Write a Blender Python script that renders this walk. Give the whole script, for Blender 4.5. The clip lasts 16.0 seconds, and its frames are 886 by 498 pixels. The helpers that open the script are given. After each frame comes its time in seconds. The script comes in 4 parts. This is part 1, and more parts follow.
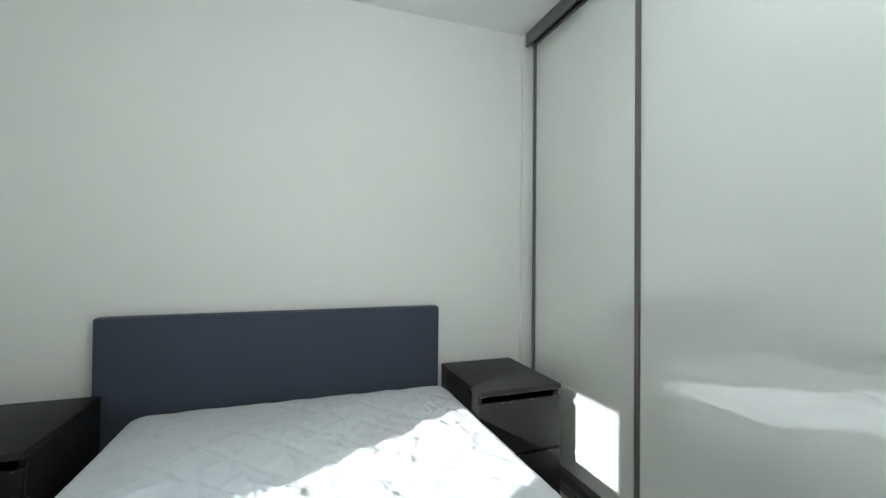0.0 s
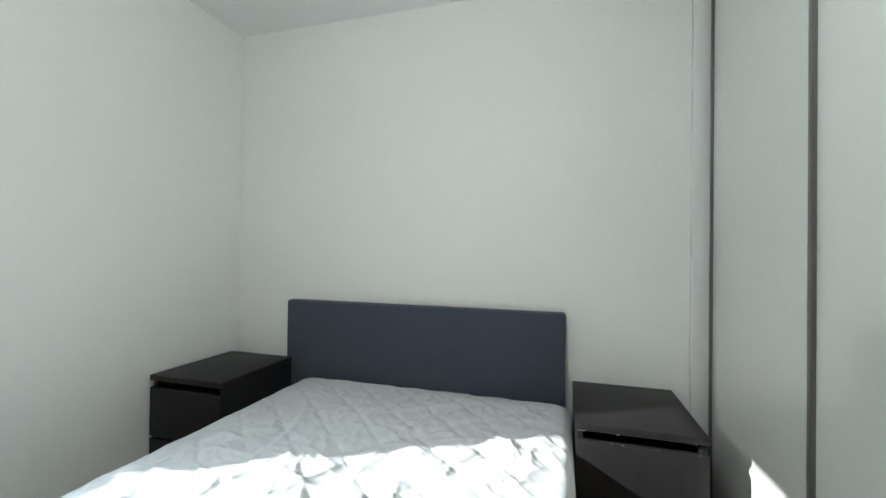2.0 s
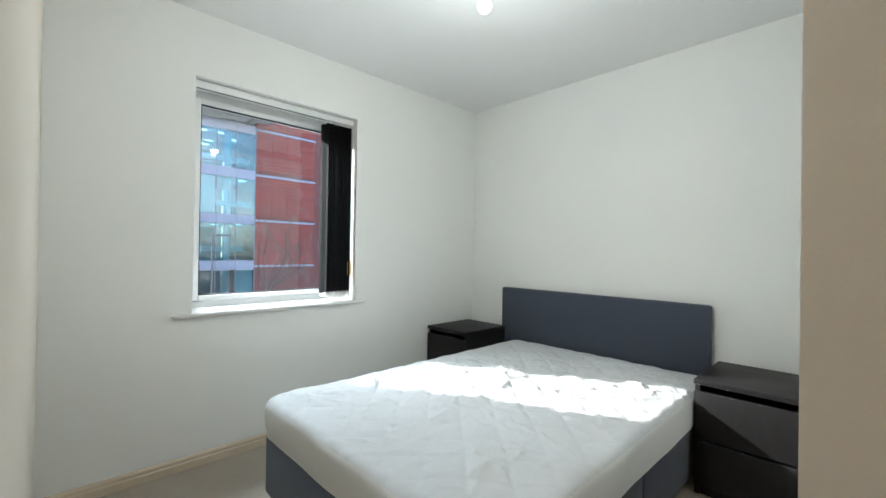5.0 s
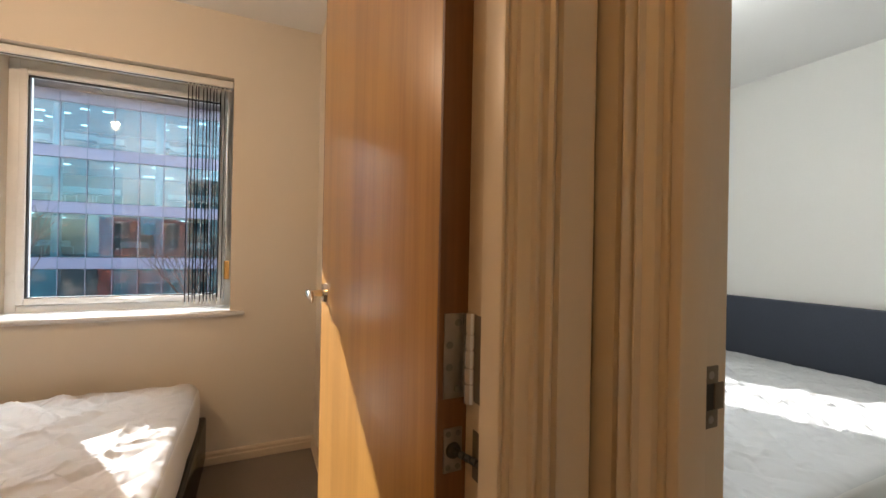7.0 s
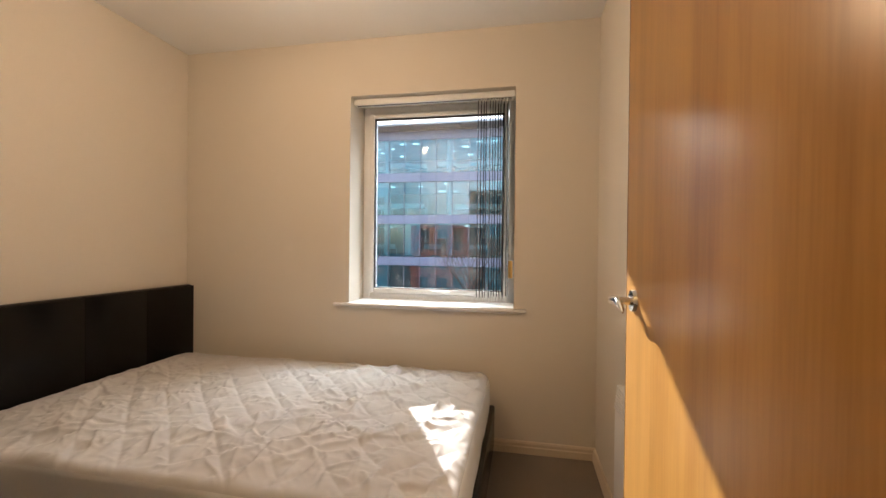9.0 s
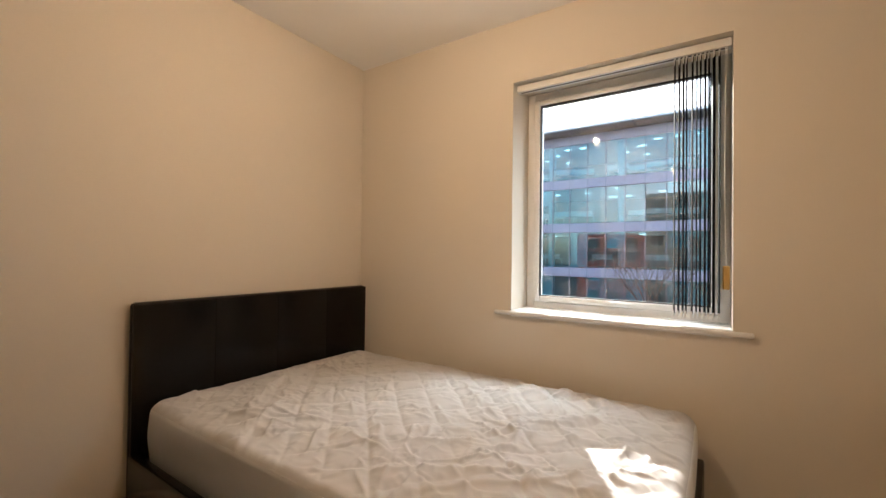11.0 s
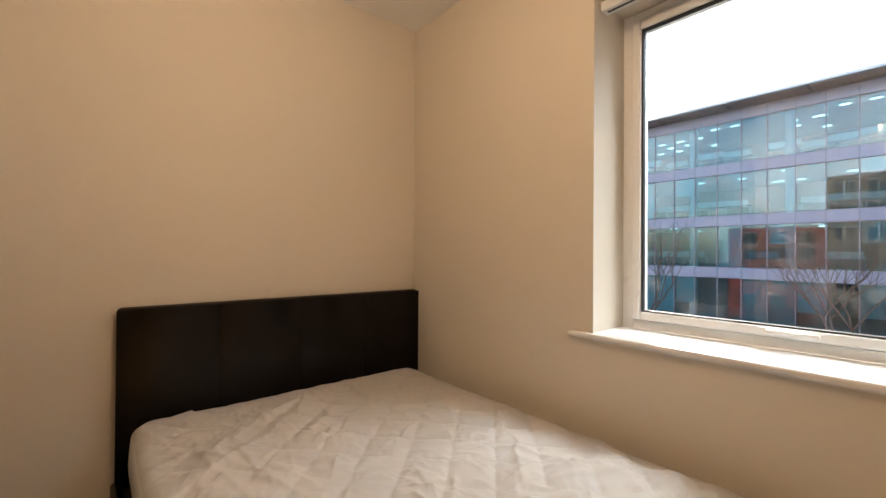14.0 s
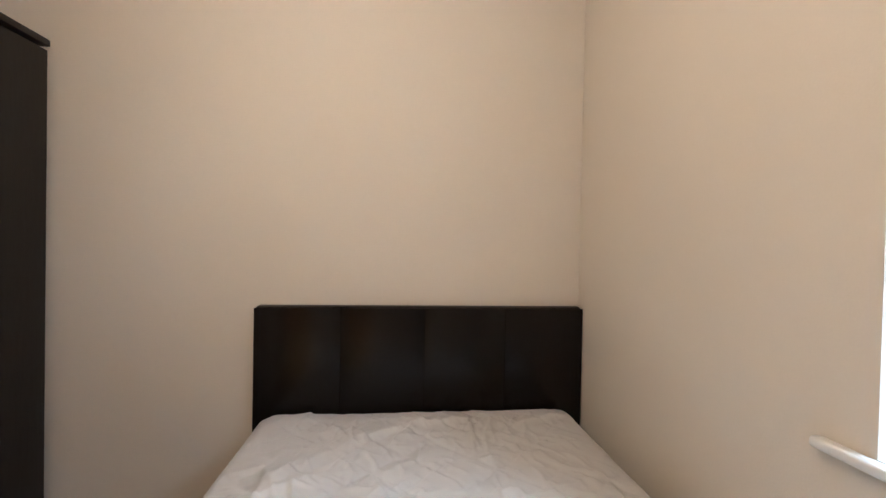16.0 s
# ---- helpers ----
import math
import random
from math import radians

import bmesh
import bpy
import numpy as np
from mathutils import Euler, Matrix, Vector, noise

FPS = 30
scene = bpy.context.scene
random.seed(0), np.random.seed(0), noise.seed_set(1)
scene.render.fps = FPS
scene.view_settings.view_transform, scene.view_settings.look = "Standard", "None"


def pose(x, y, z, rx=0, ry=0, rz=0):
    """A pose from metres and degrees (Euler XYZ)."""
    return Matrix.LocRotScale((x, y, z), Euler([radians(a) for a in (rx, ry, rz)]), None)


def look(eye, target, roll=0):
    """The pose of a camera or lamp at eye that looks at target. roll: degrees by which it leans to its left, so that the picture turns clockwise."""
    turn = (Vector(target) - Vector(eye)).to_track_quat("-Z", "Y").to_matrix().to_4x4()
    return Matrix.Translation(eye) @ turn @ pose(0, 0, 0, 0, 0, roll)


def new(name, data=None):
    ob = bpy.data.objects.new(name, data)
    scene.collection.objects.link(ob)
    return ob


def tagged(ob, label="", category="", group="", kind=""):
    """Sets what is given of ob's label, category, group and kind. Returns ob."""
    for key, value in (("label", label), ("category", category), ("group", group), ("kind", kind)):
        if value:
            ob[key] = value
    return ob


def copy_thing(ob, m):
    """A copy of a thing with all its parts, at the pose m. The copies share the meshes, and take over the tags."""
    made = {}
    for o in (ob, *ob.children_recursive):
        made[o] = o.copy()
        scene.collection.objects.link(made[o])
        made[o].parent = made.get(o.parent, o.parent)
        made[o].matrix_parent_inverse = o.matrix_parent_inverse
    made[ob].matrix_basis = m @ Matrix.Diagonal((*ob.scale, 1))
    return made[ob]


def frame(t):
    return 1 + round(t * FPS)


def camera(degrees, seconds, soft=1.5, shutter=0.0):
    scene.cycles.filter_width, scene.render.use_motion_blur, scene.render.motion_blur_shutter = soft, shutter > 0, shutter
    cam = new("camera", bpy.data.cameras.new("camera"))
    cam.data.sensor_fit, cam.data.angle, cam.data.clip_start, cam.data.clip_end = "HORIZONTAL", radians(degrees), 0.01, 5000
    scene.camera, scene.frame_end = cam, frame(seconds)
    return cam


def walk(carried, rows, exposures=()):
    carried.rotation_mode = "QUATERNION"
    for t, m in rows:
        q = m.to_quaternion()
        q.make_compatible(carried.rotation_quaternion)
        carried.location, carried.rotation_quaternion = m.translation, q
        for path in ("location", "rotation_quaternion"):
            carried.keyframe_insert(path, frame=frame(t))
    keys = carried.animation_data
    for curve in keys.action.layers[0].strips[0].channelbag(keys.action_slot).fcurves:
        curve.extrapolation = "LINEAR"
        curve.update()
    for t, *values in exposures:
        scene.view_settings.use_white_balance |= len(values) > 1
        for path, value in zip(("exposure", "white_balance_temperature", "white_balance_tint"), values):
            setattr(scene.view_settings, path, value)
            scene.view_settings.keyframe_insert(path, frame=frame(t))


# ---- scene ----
cam = camera(94.7, 16.0)
PATH = [
    (0, (1.154, -2.027, 1.128), (1.816, -0.14, 1.15), 0.5),
    (0.5, (1.339, -1.949, 1.131), (1.745, 0.009, 1.153), 0.5),
    (1, (1.527, -1.87, 1.129), (1.612, 0.128, 1.151), 0.5),
    (1.5, (1.639, -1.878, 1.127), (1.411, 0.109, 1.129), 0.7),
    (2, (1.817, -1.938, 1.124), (1.254, -0.019, 1.141), 0.7),
    (2.5, (1.963, -2.004, 1.133), (1.116, -0.193, 1.144), 1.0),
    (3, (2.06, -2.125, 1.157), (0.99, -0.435, 1.157), 1.0),
    (3.5, (2.15, -2.301, 1.151), (0.921, -0.724, 1.152), 1.1),
    (5.8, (2.5, -2.914, 1.142), (0.943, -1.658, 1.154), 1.0),
    (6, (2.502, -2.974, 1.147), (0.903, -1.772, 1.158), 1.1),
    (6.3, (2.489, -3.048, 1.15), (0.832, -1.927, 1.157), 1.1),
    (6.5, (2.478, -3.086, 1.152), (0.776, -2.035, 1.156), 1.2),
    (7, (2.448, -3.159, 1.148), (0.631, -2.323, 1.151), 1.1),
    (7.5, (2.425, -3.194, 1.142), (0.508, -2.624, 1.14), 1.0),
    (8, (2.395, -3.203, 1.141), (0.413, -2.938, 1.136), 0.8),
    (8.5, (2.365, -3.196, 1.149), (0.366, -3.262, 1.141), 0.7),
    (9, (2.311, -3.233, 1.146), (0.348, -3.613, 1.131), 0.6),
    (9.5, (2.21, -3.293, 1.156), (0.319, -3.945, 1.132), 0.5),
    (10, (2.134, -3.348, 1.124), (0.33, -4.211, 1.125), 0.6),
    (12.5, (1.88, -3.325, 1.091), (0.332, -4.591, 1.102), 0.5),
    (13, (1.762, -3.402, 1.104), (0.262, -4.725, 1.112), 0.5),
    (13.5, (1.61, -3.431, 1.095), (0.199, -4.848, 1.105), 0.5),
    (14, (1.384, -3.45, 1.093), (0.11, -4.992, 1.108), 0.4),
    (14.5, (1.216, -3.491, 1.114), (0.129, -5.17, 1.122), 0.6),
    (15, (1.004, -3.561, 1.128), (0.183, -5.385, 1.127), 0.6),
    (15.5, (0.937, -3.629, 1.133), (0.345, -5.539, 1.108), 1.2),
    (16, (0.786, -3.67, 1.139), (0.576, -5.659, 1.113), 1.2),
]
EXPOSURES = [(0.0, 2.3, 5550, 3), (2.0, 2.25, 5650, 4), (3.5, 1.95, 5650, 4), (5.8, 2.6, 5750, 6), (6.5, 2.45, 5800, 8), (7.3, 2.3, 6150, 10), (8.5, 2.25, 6150, 9), (12.5, 2.28, 6250, 9), (14.3, 2.12, 6450, 10), (15.0, 2.08, 5850, 8), (15.5, 2.25, 5250, 5), (16.0, 2.65, 4950, 5)]
walk(cam, [(t, look(eye, target, roll)) for t, eye, target, roll in PATH], EXPOSURES)


# ---- world, sun, lights ----
SUN_WAY = Vector((1.0, 0.53, -0.56)).normalized()
world = bpy.data.worlds.new("world")
scene.world = world
world.use_nodes = True
wn, wl = world.node_tree.nodes, world.node_tree.links
wn.clear()
w_out = wn.new("ShaderNodeOutputWorld")
w_bg = wn.new("ShaderNodeBackground")
w_sky = wn.new("ShaderNodeTexSky")
w_sky.sky_type = "NISHITA"
w_sky.sun_disc = False
w_sky.sun_elevation = math.asin(-SUN_WAY.z)
w_sky.sun_rotation = math.atan2(-SUN_WAY.x, -SUN_WAY.y)
w_sky.dust_density = 1.5
w_tc = wn.new("ShaderNodeTexCoord")
w_noise = wn.new("ShaderNodeTexNoise")
w_noise.inputs["Scale"].default_value = 3.2
w_noise.inputs["Detail"].default_value = 7.0
w_noise.inputs["Roughness"].default_value = 0.55
w_ramp = wn.new("ShaderNodeValToRGB")
w_ramp.color_ramp.elements[0].position = 0.49
w_ramp.color_ramp.elements[1].position = 0.68
w_mix = wn.new("ShaderNodeMix")
w_mix.data_type = "RGBA"
w_mix.inputs["B"].default_value = (9.0, 9.3, 9.8, 1)
wl.new(w_tc.outputs["Generated"], w_noise.inputs["Vector"])
wl.new(w_noise.outputs["Fac"], w_ramp.inputs["Fac"])
wl.new(w_ramp.outputs["Color"], w_mix.inputs["Factor"])
wl.new(w_sky.outputs["Color"], w_mix.inputs["A"])
wl.new(w_mix.outputs["Result"], w_bg.inputs["Color"])
w_bg.inputs["Strength"].default_value = 0.12
wl.new(w_bg.outputs["Background"], w_out.inputs["Surface"])

sun = new("sun", bpy.data.lights.new("sun", "SUN"))
sun.data.energy, sun.data.angle, sun.data.color = 2.3, radians(0.55), (1.0, 0.93, 0.84)
sun.matrix_world = look((-20, -12, 14), Vector((-20, -12, 14)) + SUN_WAY)

# added area lamps, out of view above both window openings, stand in for skylight
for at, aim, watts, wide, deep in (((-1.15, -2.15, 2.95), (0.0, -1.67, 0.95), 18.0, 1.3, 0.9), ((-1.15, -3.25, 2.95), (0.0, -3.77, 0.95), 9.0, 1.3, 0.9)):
    sky_lamp = new("sky_fill_light", bpy.data.lights.new("sky_fill_light", "AREA"))
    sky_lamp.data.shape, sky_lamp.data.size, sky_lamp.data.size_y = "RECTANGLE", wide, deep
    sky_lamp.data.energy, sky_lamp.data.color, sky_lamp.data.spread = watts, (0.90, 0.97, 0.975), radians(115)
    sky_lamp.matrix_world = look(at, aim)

BULB_1, BULB_2, BULB_3 = (1.458, -1.57, 2.066), (1.12, -4.18, 2.09), (2.85, -3.75, 2.1)
for at, watts, tone in ((BULB_1, 4.4, 0.90), (BULB_2, 4.8, 0.42), (BULB_3, 1.25, 0.16)):
    lamp = new("bulb_light", bpy.data.lights.new("bulb_light", "POINT"))
    lamp.data.energy, lamp.data.color, lamp.data.shadow_soft_size = watts, (1.0, 0.42 + 0.62 * tone, tone), 0.025
    lamp.location = at


# ---- materials ----
def material(name, color, rough=0.6, metal=0.0, grain=0.0, scale=40.0, bump=0.0, blotch=0.0, blotch_scale=2.5,
             stretch=(1, 1, 1), spec=0.5, bump_scale=None, random_tone=0.0, sheen=0.0, coat=0.0, rough_var=0.08):
    """A Principled material with fine grain, larger blotches and bump, in metres."""
    m = bpy.data.materials.new(name)
    m.use_nodes = True
    n, l = m.node_tree.nodes, m.node_tree.links
    b = n["Principled BSDF"]
    b.inputs["Base Color"].default_value = (*color, 1)
    b.inputs["Roughness"].default_value = rough
    b.inputs["Metallic"].default_value = metal
    b.inputs["Specular IOR Level"].default_value = spec
    b.inputs["Sheen Weight"].default_value = sheen
    b.inputs["Coat Weight"].default_value = coat
    tc = n.new("ShaderNodeTexCoord")
    mp = n.new("ShaderNodeMapping")
    mp.inputs["Scale"].default_value = stretch
    l.new(tc.outputs["Object"], mp.inputs["Vector"])
    fine = n.new("ShaderNodeTexNoise")
    fine.inputs["Scale"].default_value = scale
    fine.inputs["Detail"].default_value = 5
    l.new(mp.outputs["Vector"], fine.inputs["Vector"])
    big = n.new("ShaderNodeTexNoise")
    big.inputs["Scale"].default_value = blotch_scale
    big.inputs["Detail"].default_value = 4
    l.new(mp.outputs["Vector"], big.inputs["Vector"])

    def mad(source, mul, add):
        k = n.new("ShaderNodeMath")
        k.operation = "MULTIPLY_ADD"
        k.inputs[1].default_value, k.inputs[2].default_value = mul, add
        l.new(source, k.inputs[0])
        return k.outputs[0]

    tone = mad(fine.outputs["Fac"], 2 * grain, 1 - grain)
    tone2 = mad(big.outputs["Fac"], 2 * blotch, 1 - blotch)
    k = n.new("ShaderNodeMath")
    k.operation = "MULTIPLY"
    l.new(tone, k.inputs[0])
    l.new(tone2, k.inputs[1])
    value = k.outputs[0]
    if random_tone:
        info = n.new("ShaderNodeObjectInfo")
        r = mad(info.outputs["Random"], 2 * random_tone, 1 - random_tone)
        k2 = n.new("ShaderNodeMath")
        k2.operation = "MULTIPLY"
        l.new(value, k2.inputs[0])
        l.new(r, k2.inputs[1])
        value = k2.outputs[0]
    vm = n.new("ShaderNodeVectorMath")
    vm.operation = "SCALE"
    vm.inputs[0].default_value = color
    l.new(value, vm.inputs["Scale"])
    l.new(vm.outputs["Vector"], b.inputs["Base Color"])
    l.new(mad(big.outputs["Fac"], 2 * rough_var, rough - rough_var), b.inputs["Roughness"])
    if bump:
        bp = n.new("ShaderNodeBump")
        bp.inputs["Strength"].default_value = 1.0
        bp.inputs["Distance"].default_value = bump
        src = fine
        if bump_scale:
            src = n.new("ShaderNodeTexNoise")
            src.inputs["Scale"].default_value = bump_scale
            src.inputs["Detail"].default_value = 4
            l.new(mp.outputs["Vector"], src.inputs["Vector"])
        l.new(src.outputs["Fac"], bp.inputs["Height"])
        l.new(bp.outputs["Normal"], b.inputs["Normal"])
    return m


def wood(name, light, dark, rough, scale=3.0):
    """Veneer with long vertical grain."""
    m = material(name, light, rough, rough_var=0.0)
    n, l = m.node_tree.nodes, m.node_tree.links
    b = n["Principled BSDF"]
    tc = n.new("ShaderNodeTexCoord")
    mp = n.new("ShaderNodeMapping")
    mp.inputs["Scale"].default_value = (scale * 6, scale * 6, scale * 0.28)
    l.new(tc.outputs["Object"], mp.inputs["Vector"])
    wide = n.new("ShaderNodeTexNoise")
    wide.inputs["Scale"].default_value, wide.inputs["Detail"].default_value = 0.55, 3
    wide.inputs["Distortion"].default_value = 1.2
    l.new(mp.outputs["Vector"], wide.inputs["Vector"])
    fine = n.new("ShaderNodeTexNoise")
    fine.inputs["Scale"].default_value, fine.inputs["Detail"].default_value = 9.0, 6
    l.new(mp.outputs["Vector"], fine.inputs["Vector"])
    mix = n.new("ShaderNodeMath")
    mix.operation = "MULTIPLY_ADD"
    mix.inputs[1].default_value = 0.45
    l.new(fine.outputs["Fac"], mix.inputs[0])
    l.new(wide.outputs["Fac"], mix.inputs[2])
    ramp = n.new("ShaderNodeValToRGB")
    ramp.color_ramp.elements[0].position, ramp.color_ramp.elements[0].color = 0.45, (*dark, 1)
    ramp.color_ramp.elements[1].position, ramp.color_ramp.elements[1].color = 0.9, (*light, 1)
    l.new(mix.outputs[0], ramp.inputs["Fac"])
    l.new(ramp.outputs["Color"], b.inputs["Base Color"])
    bp = n.new("ShaderNodeBump")
    bp.inputs["Strength"].default_value, bp.inputs["Distance"].default_value = 0.3, 0.0003
    l.new(fine.outputs["Fac"], bp.inputs["Height"])
    l.new(bp.outputs["Normal"], b.inputs["Normal"])
    return m


def glass(name, tint, gloss=0.12, smudge=0.0):
    """A thin pane: see-through, with a mirror coat."""
    m = bpy.data.materials.new(name)
    m.use_nodes = True
    n, l = m.node_tree.nodes, m.node_tree.links
    n.remove(n["Principled BSDF"])
    t, g = n.new("ShaderNodeBsdfTransparent"), n.new("ShaderNodeBsdfGlossy")
    t.inputs["Color"].default_value = (*tint, 1)
    g.inputs["Roughness"].default_value = 0.01
    fr = n.new("ShaderNodeFresnel")
    fr.inputs["IOR"].default_value = 1.5
    k = n.new("ShaderNodeMath")
    k.operation = "MULTIPLY_ADD"
    k.use_clamp = True
    k.inputs[1].default_value, k.inputs[2].default_value = 1.0, gloss
    l.new(fr.outputs["Fac"], k.inputs[0])
    mx = n.new("ShaderNodeMixShader")
    l.new(k.outputs[0], mx.inputs["Fac"])
    l.new(t.outputs["BSDF"], mx.inputs[1])
    l.new(g.outputs["BSDF"], mx.inputs[2])
    last = mx
    if smudge:
        d = n.new("ShaderNodeBsdfDiffuse")
        d.inputs["Color"].default_value = (0.8, 0.8, 0.8, 1)
        tc = n.new("ShaderNodeTexCoord")
        no = n.new("ShaderNodeTexNoise")
        no.inputs["Scale"].default_value, no.inputs["Detail"].default_value = 14, 8
        l.new(tc.outputs["Object"], no.inputs["Vector"])
        rp = n.new("ShaderNodeMapRange")
        rp.inputs["From Min"].default_value, rp.inputs["From Max"].default_value = 0.52, 0.8
        rp.inputs["To Min"].default_value, rp.inputs["To Max"].default_value = 0.0, smudge
        l.new(no.outputs["Fac"], rp.inputs["Value"])
        last = n.new("ShaderNodeMixShader")
        l.new(rp.outputs["Result"], last.inputs["Fac"])
        l.new(mx.outputs["Shader"], last.inputs[1])
        l.new(d.outputs["BSDF"], last.inputs[2])
    l.new(last.outputs["Shader"], n["Material Output"].inputs["Surface"])
    return m


def glow(name, color, strength):
    m = bpy.data.materials.new(name)
    m.use_nodes = True
    b = m.node_tree.nodes["Principled BSDF"]
    b.inputs["Base Color"].default_value = (*color, 1)
    b.inputs["Emission Color"].default_value = (*color, 1)
    b.inputs["Emission Strength"].default_value = strength
    return m


M_WALL = material("wall_paint", (0.84, 0.84, 0.81), 0.75, grain=0.02, scale=180, bump=0.0004, blotch=0.025, blotch_scale=1.6)
M_WALL_2 = material("magnolia_paint", (0.70, 0.64, 0.55), 0.75, grain=0.02, scale=180, bump=0.0004, blotch=0.025, blotch_scale=1.6)
M_CEILING = material("ceiling_paint", (0.86, 0.86, 0.85), 0.85, grain=0.02, scale=120, bump=0.0003, blotch=0.02)
M_TRIM = material("gloss_trim_paint", (0.62, 0.52, 0.39), 0.38, grain=0.02, scale=60, bump=0.0001, blotch=0.03, bump_scale=25)
M_UPVC = material("white_upvc", (0.80, 0.80, 0.79), 0.3, grain=0.02, scale=90, blotch=0.05, blotch_scale=8)
M_SILL = material("white_sill_paint", (0.80, 0.79, 0.77), 0.4, grain=0.04, scale=60, bump=0.0004, blotch=0.08, blotch_scale=14)
M_CARPET = material("grey_brown_carpet", (0.23, 0.19, 0.155), 0.95, grain=0.45, scale=420, bump=0.004, blotch=0.1, blotch_scale=5, spec=0.1)
M_CARPET_1 = material("beige_carpet", (0.42, 0.37, 0.31), 0.95, grain=0.45, scale=420, bump=0.004, blotch=0.1, blotch_scale=5, spec=0.1)
M_FABRIC = material("slate_blue_fabric", (0.062, 0.072, 0.098), 0.9, grain=0.35, scale=500, bump=0.0012, blotch=0.08, blotch_scale=6, spec=0.2, sheen=0.15)
def wrinkled(m, depth, scale):
    """Adds fine crumpled relief to a cloth."""
    n, l = m.node_tree.nodes, m.node_tree.links
    b = n["Principled BSDF"]
    tc = n.new("ShaderNodeTexCoord")
    warp = n.new("ShaderNodeTexNoise")
    warp.inputs["Scale"].default_value, warp.inputs["Detail"].default_value = 5.0, 2
    l.new(tc.outputs["Object"], warp.inputs["Vector"])
    vm = n.new("ShaderNodeVectorMath")
    vm.operation = "MULTIPLY_ADD"
    vm.inputs[1].default_value = (0.16, 0.16, 0.0)
    l.new(warp.outputs["Color"], vm.inputs[0])
    l.new(tc.outputs["Object"], vm.inputs[2])
    rid = n.new("ShaderNodeTexNoise")
    rid.noise_type = "RIDGED_MULTIFRACTAL"
    rid.inputs["Scale"].default_value, rid.inputs["Detail"].default_value = scale, 3
    rid.inputs["Roughness"].default_value = 0.42
    l.new(vm.outputs["Vector"], rid.inputs["Vector"])
    bp = n.new("ShaderNodeBump")
    bp.inputs["Strength"].default_value, bp.inputs["Distance"].default_value = 1.0, depth
    l.new(rid.outputs["Fac"], bp.inputs["Height"])
    l.new(bp.outputs["Normal"], b.inputs["Normal"])
    return m


M_SHEET = material("white_quilted_cover", (0.58, 0.59, 0.60), 0.7, grain=0.03, scale=300, bump=0.0035, blotch=0.03, bump_scale=30, spec=0.3, sheen=0.1)
M_SHEET_2 = material("offwhite_quilted_cover", (0.54, 0.525, 0.51), 0.7, grain=0.03, scale=300, bump=0.0035, blotch=0.03, bump_scale=30, spec=0.3, sheen=0.1)
wrinkled(M_SHEET, 0.008, 11.0)
wrinkled(M_SHEET_2, 0.010, 11.0)
M_BAND = material("white_stretch_band", (0.74, 0.74, 0.73), 0.65, grain=0.03, scale=300, bump=0.0006, blotch=0.03, bump_scale=12, spec=0.3)
M_BLACKWOOD = material("black_brown_veneer", (0.013, 0.012, 0.012), 0.46, grain=0.35, scale=70, bump=0.0003, blotch=0.2, stretch=(1, 1, 0.15), spec=0.22)
M_CHIP = material("chipped_edge", (0.30, 0.27, 0.24), 0.8, grain=0.3, scale=200)
M_LEATHER = material("dark_brown_leather", (0.005, 0.0040, 0.0034), 0.22, grain=0.2, scale=260, bump=0.0003, blotch=0.12, blotch_scale=5, spec=0.22)
M_GLASSDOOR = material("white_glass_panel", (0.70, 0.71, 0.67), 0.008, grain=0.01, scale=30, blotch=0.02, spec=1.0, rough_var=0.004)
M_GLASSDOOR.node_tree.nodes["Principled BSDF"].inputs["IOR"].default_value = 1.9
M_STEEL_DARK = material("bronze_grey_aluminium", (0.15, 0.145, 0.138), 0.42, metal=0.35, grain=0.1, scale=80)
M_CHROME = material("polished_chrome", (0.80, 0.79, 0.77), 0.12, metal=1.0, blotch=0.05)
M_STEEL = material("brushed_steel", (0.30, 0.28, 0.25), 0.36, metal=1.0, grain=0.15, scale=120, blotch=0.12, blotch_scale=30)
M_AGED = material("aged_steel", (0.16, 0.13, 0.10), 0.45, metal=0.55, grain=0.15, scale=120)
M_OAK = wood("golden_oak_veneer", (0.49, 0.265, 0.070), (0.34, 0.165, 0.038), 0.30)
M_OAK_EDGE = wood("dark_hardwood_edge", (0.20, 0.085, 0.025), (0.10, 0.04, 0.012), 0.5)
M_BLACK = material("black_blind_fabric", (0.004, 0.004, 0.0045), 0.85, grain=0.2, scale=300, bump=0.0005, spec=0.15)
M_WHITE_PLASTIC = material("white_plastic", (0.78, 0.78, 0.76), 0.35, grain=0.02)
M_HEATER = material("white_enamel", (0.78, 0.77, 0.75), 0.35, grain=0.02, blotch=0.03)
M_BRASS = material("varnished_wood_weight", (0.62, 0.40, 0.13), 0.4, grain=0.15, scale=60)
M_BULB = glow("lit_bulb_glass", (1.0, 0.72, 0.38), 2.5)
M_PANE = glass("window_glass", (0.96, 0.98, 0.98), 0.02, 0.10)
M_RUBBER = material("dark_gasket", (0.02, 0.02, 0.02), 0.6)


# ---- building blocks ----
def box(bm, a, b, bevel=0.0, segments=2):
    """A box between two corners, with rounded edges."""
    lo = [min(p, q) for p, q in zip(a, b)]
    hi = [max(p, q) for p, q in zip(a, b)]
    made = bmesh.ops.create_cube(bm, size=1.0)["verts"]
    for v in made:
        v.co = Vector([lo[i] if v.co[i] < 0 else hi[i] for i in range(3)])
    if bevel:
        edges = list({e for v in made for e in v.link_edges})
        bmesh.ops.bevel(bm, geom=edges, offset=bevel, segments=segments, affect="EDGES", profile=0.5)
    return bm


